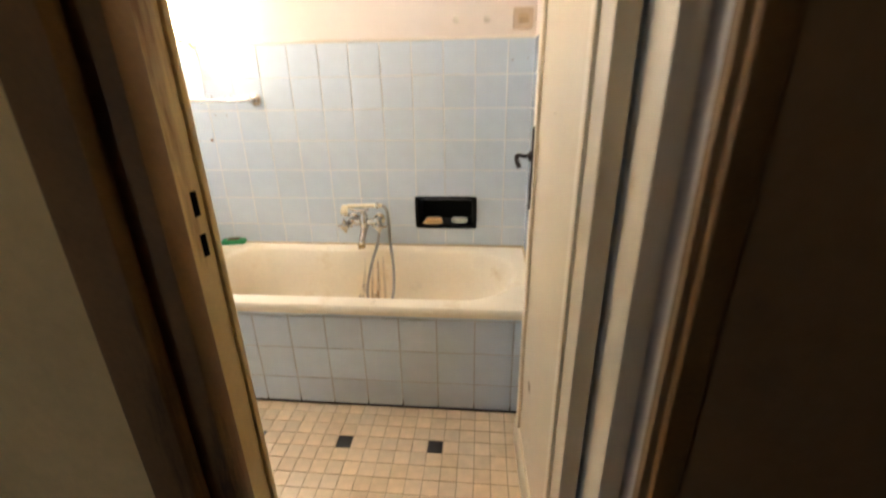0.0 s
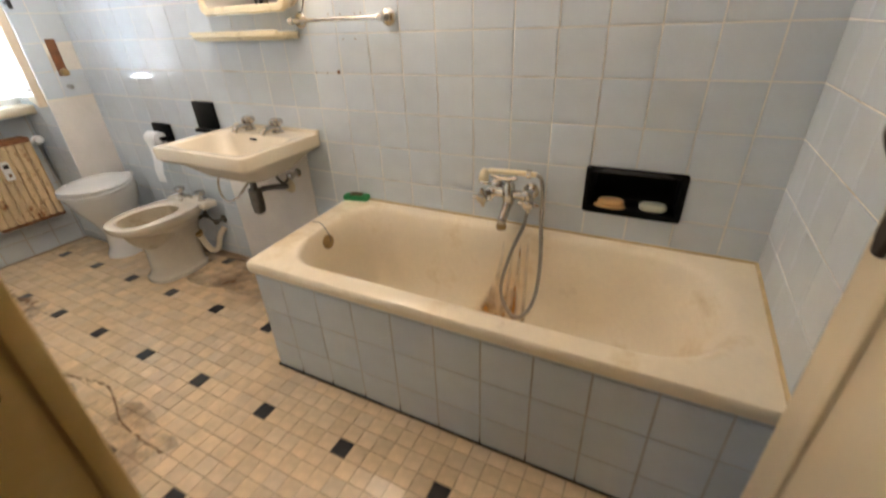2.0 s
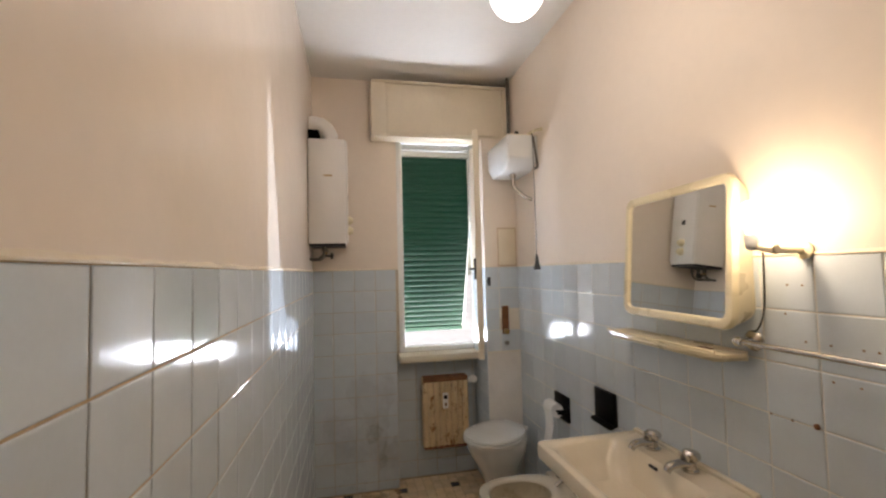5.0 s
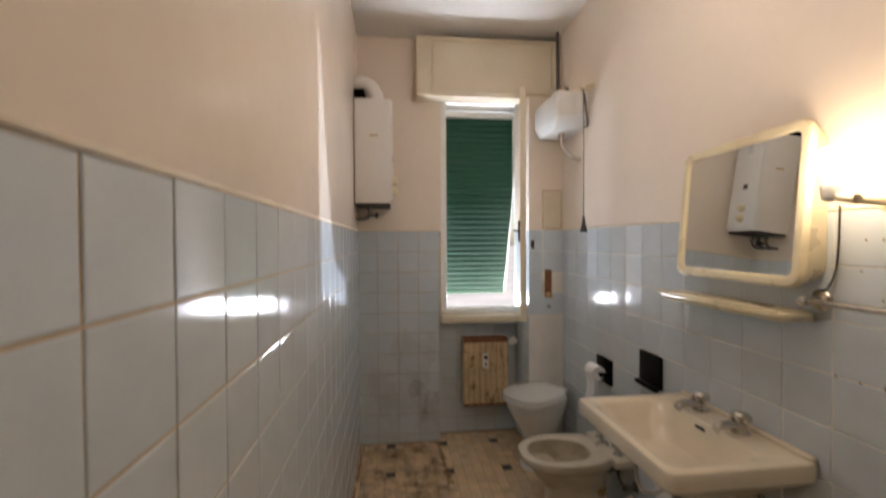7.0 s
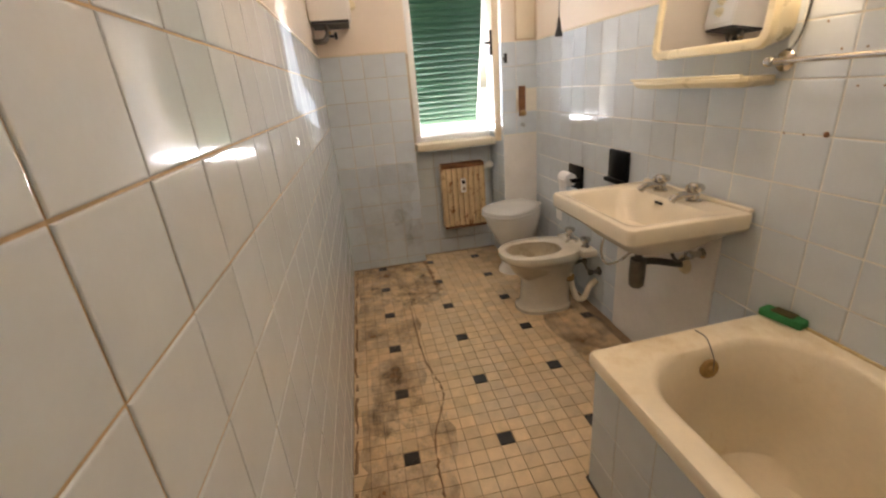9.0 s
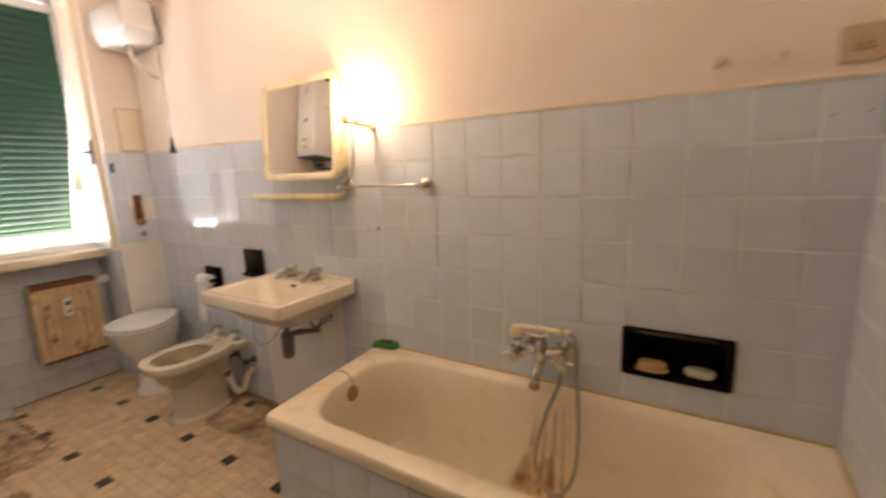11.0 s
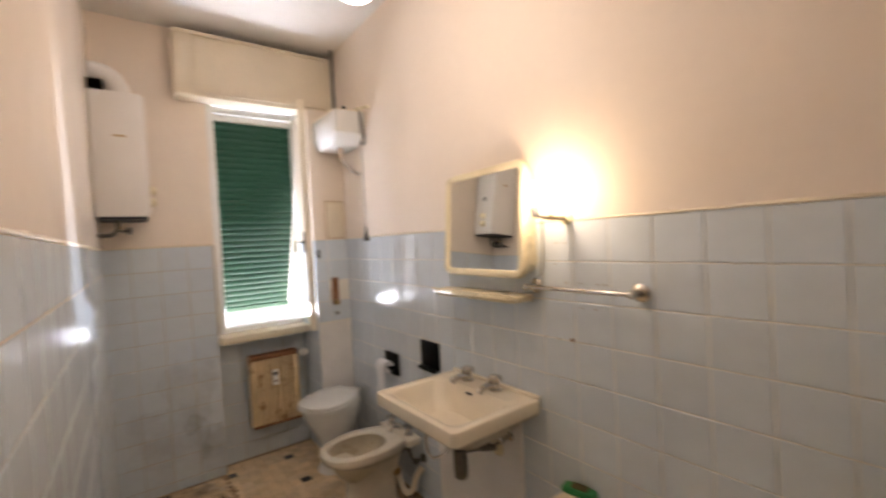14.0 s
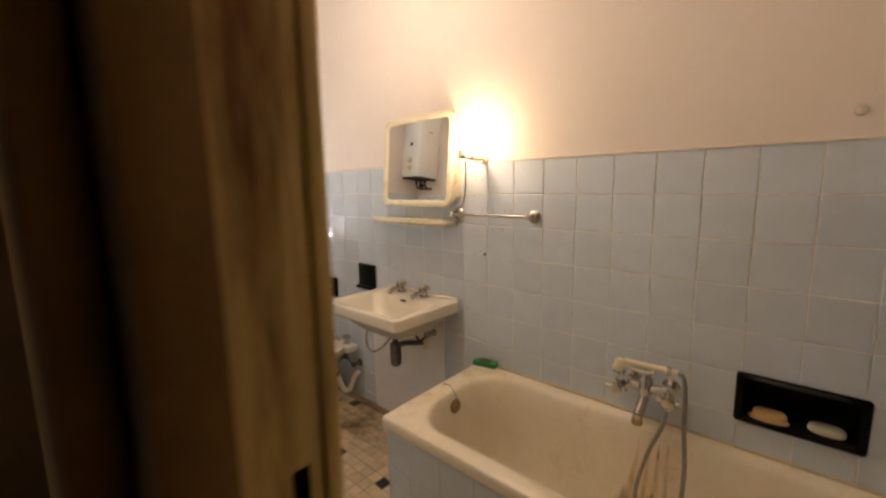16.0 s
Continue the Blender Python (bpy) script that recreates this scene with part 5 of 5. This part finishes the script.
# ---- mosaic floor ----
P6 = 0.379 / 6
OX, OY = -0.588 - P6 / 2, -0.852 - P6 / 2      # corner of one black square
near, rest_v, rest_f, rest_m = 0, [], [], []
base = tile_mesh(P6 - 0.0018, P6 - 0.0018, MOSAIC, 0.0032, 0.0009, "mosaic")
dark = tile_mesh(P6 - 0.005, P6 - 0.005, MOSAIC_DARK, 0.004, 0.0009, "mosaic")
i0, i1 = math.ceil((XW - OX) / P6), math.floor((XE - OX) / P6)
j0, j1 = math.ceil((YH - OY) / P6), math.floor((0 - OY) / P6)
for i in range(i0, i1):
    for j in range(j0, j1):
        x, y = OX + (i + 0.5) * P6, OY + (j + 0.5) * P6
        if (x > BX0 + 0.05 and y > BY0 + 0.03) or (x < XJ and y < -0.86) or (x < XC and y > YC) or (y < YS and not -0.16 < x < 0.56):
            continue
        if abs(x - CX) < 0.07 and -0.35 < y < -0.15:
            continue
        black = i % 6 == 0 and j % 6 == 0
        m = pose(x, y, -0.0042 + rnd.uniform(-0.0005, 0.0003), rnd.uniform(-0.4, 0.4), rnd.uniform(-0.4, 0.4), rnd.uniform(-1.2, 1.2))
        if black or (near < 280 and -0.95 < x < 0.40 and y < -0.64):
            near += 1
            ob = new("mosaic_tile", dark if black else base)
            ob.parent = floor
            ob.matrix_basis = m
        else:
            k = len(rest_v)
            rest_v += [tuple(m @ v.co) for v in base.vertices]
            rest_f += [tuple(k + q for q in f.vertices) for f in base.polygons]
me = bpy.data.meshes.new("mosaic")
me.from_pydata(rest_v, [], rest_f)
me.materials.append(MOSAIC)
rest = new("mosaic_field", me)
rest.parent = floor
tagged(rest, "small beige mosaic tiles", kind="stuff")

# grime film over the floor by the south wall, and dark seams
FILM = mat("grime_film", (0.33, 0.185, 0.08), 0.7, vary=0.4, scale=10)
fn, fl = FILM.node_tree.nodes, FILM.node_tree.links
fc = fn.new("ShaderNodeTexCoord")
fnoise = fn.new("ShaderNodeTexNoise")
fnoise.inputs["Scale"].default_value, fnoise.inputs["Detail"].default_value, fnoise.inputs["Roughness"].default_value = 4.6, 12, 0.72
fl.new(fc.outputs["Object"], fnoise.inputs["Vector"])
fcut = fn.new("ShaderNodeMapRange")
fcut.inputs["From Min"].default_value, fcut.inputs["From Max"].default_value, fcut.inputs["To Max"].default_value = 0.44, 0.66, 0.66
fl.new(fnoise.outputs["Fac"], fcut.inputs["Value"])
fclear = fn.new("ShaderNodeBsdfTransparent")
fmix = fn.new("ShaderNodeMixShader")
fl.new(fcut.outputs["Result"], fmix.inputs[0])
fl.new(fclear.outputs[0], fmix.inputs[1])
fl.new(fn["Principled BSDF"].outputs[0], fmix.inputs[2])
fl.new(fmix.outputs[0], fn["Material Output"].inputs[0])


def film(name, cx, cy, rx, ry, seed):
    """A flat stain with a ragged outline."""
    r = random.Random(seed)
    bm = bmesh.new()
    ph = [r.uniform(0, 6.3) for _ in range(4)]
    ring = []
    for i in range(48):
        a = 2 * math.pi * i / 48
        k = 1 + 0.16 * math.sin(3 * a + ph[0]) + 0.10 * math.sin(5 * a + ph[1]) + 0.07 * math.sin(11 * a + ph[2]) + 0.05 * math.sin(17 * a + ph[3])
        x, y = cx + rx * k * math.cos(a), cy + ry * k * math.sin(a)
        ring.append(bm.verts.new((min(max(x, XJ + 0.01), 0.5), min(max(y, YS + 0.008), -0.02), 0.0016)))
    bm.faces.new(ring)
    ob = part(name, bm, FILM, floor, "brown grime stain")
    return ob


film("stain", -3.0, -1.2, 0.34, 0.30, 1)
film("stain", -2.72, -0.98, 0.24, 0.16, 2)
film("stain", -2.2, -1.26, 0.75, 0.19, 3)
film("stain", -1.45, -1.25, 0.4, 0.19, 5)
film("stain", -1.85, -0.2, 0.4, 0.16, 7)
# thin grime on the lower tiles by the window
WALL_FILM = FILM.copy()
WALL_FILM.name = "wall_grime"
WALL_FILM.node_tree.nodes[fcut.name].inputs["To Max"].default_value = 0.20


def wall_film(cy, cz, ry, rz, x, parent, seed):
    r = random.Random(seed)
    ph = [r.uniform(0, 6.3) for _ in range(3)]
    bm = bmesh.new()
    ring = []
    for i in range(40):
        a = 2 * math.pi * i / 40
        k = 1 + 0.18 * math.sin(3 * a + ph[0]) + 0.10 * math.sin(7 * a + ph[1]) + 0.06 * math.sin(13 * a + ph[2])
        ring.append(bm.verts.new((x, min(max(cy + ry * k * math.cos(a), YS + 0.01), WY0 - 0.036), max(cz + rz * k * math.sin(a), 0.006))))
    bm.faces.new(ring)
    part("grime", bm, WALL_FILM, parent, "thin brown grime on the tiles")


wall_film(-1.20, 0.26, 0.22, 0.30, XJ + 0.0046, wall_west, 21)
wall_film(-1.05, 0.62, 0.16, 0.24, XJ + 0.0050, wall_west, 22)
wall_film(-0.93, 0.16, 0.07, 0.20, XJ + 0.0054, wall_west, 23)
CRUST = mat("dark_crust", (0.25, 0.155, 0.08), 0.9, vary=0.5, scale=25, bump=0.5, bscale=90)


def ragged_line(points, width, seed):
    """A broken crust of dirt lying along a crack in the floor."""
    r = random.Random(seed)
    line = smooth_line([(x, y, 0.0) for x, y in points], 14)
    bm = bmesh.new()
    last = None
    for i, p in enumerate(line):
        d = (line[min(i + 1, len(line) - 1)] - line[max(i - 1, 0)]).normalized()
        side = Vector((-d.y, d.x, 0))
        w = width * r.uniform(0.25, 0.95)
        c = p + side * r.gauss(0, width * 0.3)
        row = [bm.verts.new(c + side * w * e + Vector((0, 0, h))) for e, h in ((-1, -0.0006), (-0.4, 0.0016), (0.4, 0.0016), (1, -0.0006))]
        if last and r.random() > 0.12:
            for k in range(3):
                bm.faces.new((last[k], last[k + 1], row[k + 1], row[k]))
        last = row
    part("crack", bm, CRUST, floor, "dark dirt along a floor crack")


ragged_line(((-2.56, -1.095), (-2.0, -1.088), (-1.71, -1.042), (-1.58, -1.068), (-1.41, -1.128), (-1.15, -1.14)), 0.0065, 3)
ragged_line(((-3.27, -0.885), (-3.0, -0.88), (-2.72, -0.865)), 0.022, 5)
ragged_line(((-3.25, -1.43), (-2.6, -1.44), (-1.8, -1.438), (-1.2, -1.442)), 0.010, 7)
ragged_line(((-2.72, -0.865), (-2.62, -1.0), (-2.56, -1.095)), 0.008, 9)
SEAM = mat("dark_seam", (0.06, 0.045, 0.03), 0.9, vary=0.4, scale=30)
part("foot_seam", block(BX0 + 0.01, XE, BY0 + 0.012, BY0 + 0.022, 0.0, 0.006, bevel=0.002), SEAM, bath, "thin dark seam at the floor")
part("foot_seam", block(BX0 + 0.006, BX0 + 0.016, BY0 + 0.02, -0.01, 0.0, 0.006, bevel=0.002), SEAM, bath)

# dark runs where the apron's joints meet the floor
run = random.Random(9)
for i in range(-6, 4):
    x = i * 0.1605
    if BX0 + 0.03 < x < XE - 0.02:
        h = run.uniform(0.018, 0.042)
        part("joint_stain", loft(bmesh.new(), [[(x - w, BY0 + 0.0195, z), (x + w, BY0 + 0.0195, z), (x + w, BY0 + 0.023, z), (x - w, BY0 + 0.023, z)] for z, w in ((0.004, 0.0035), (h * 0.6, 0.0025), (h, 0.0008))]), SEAM, bath, "dark stain in a joint")
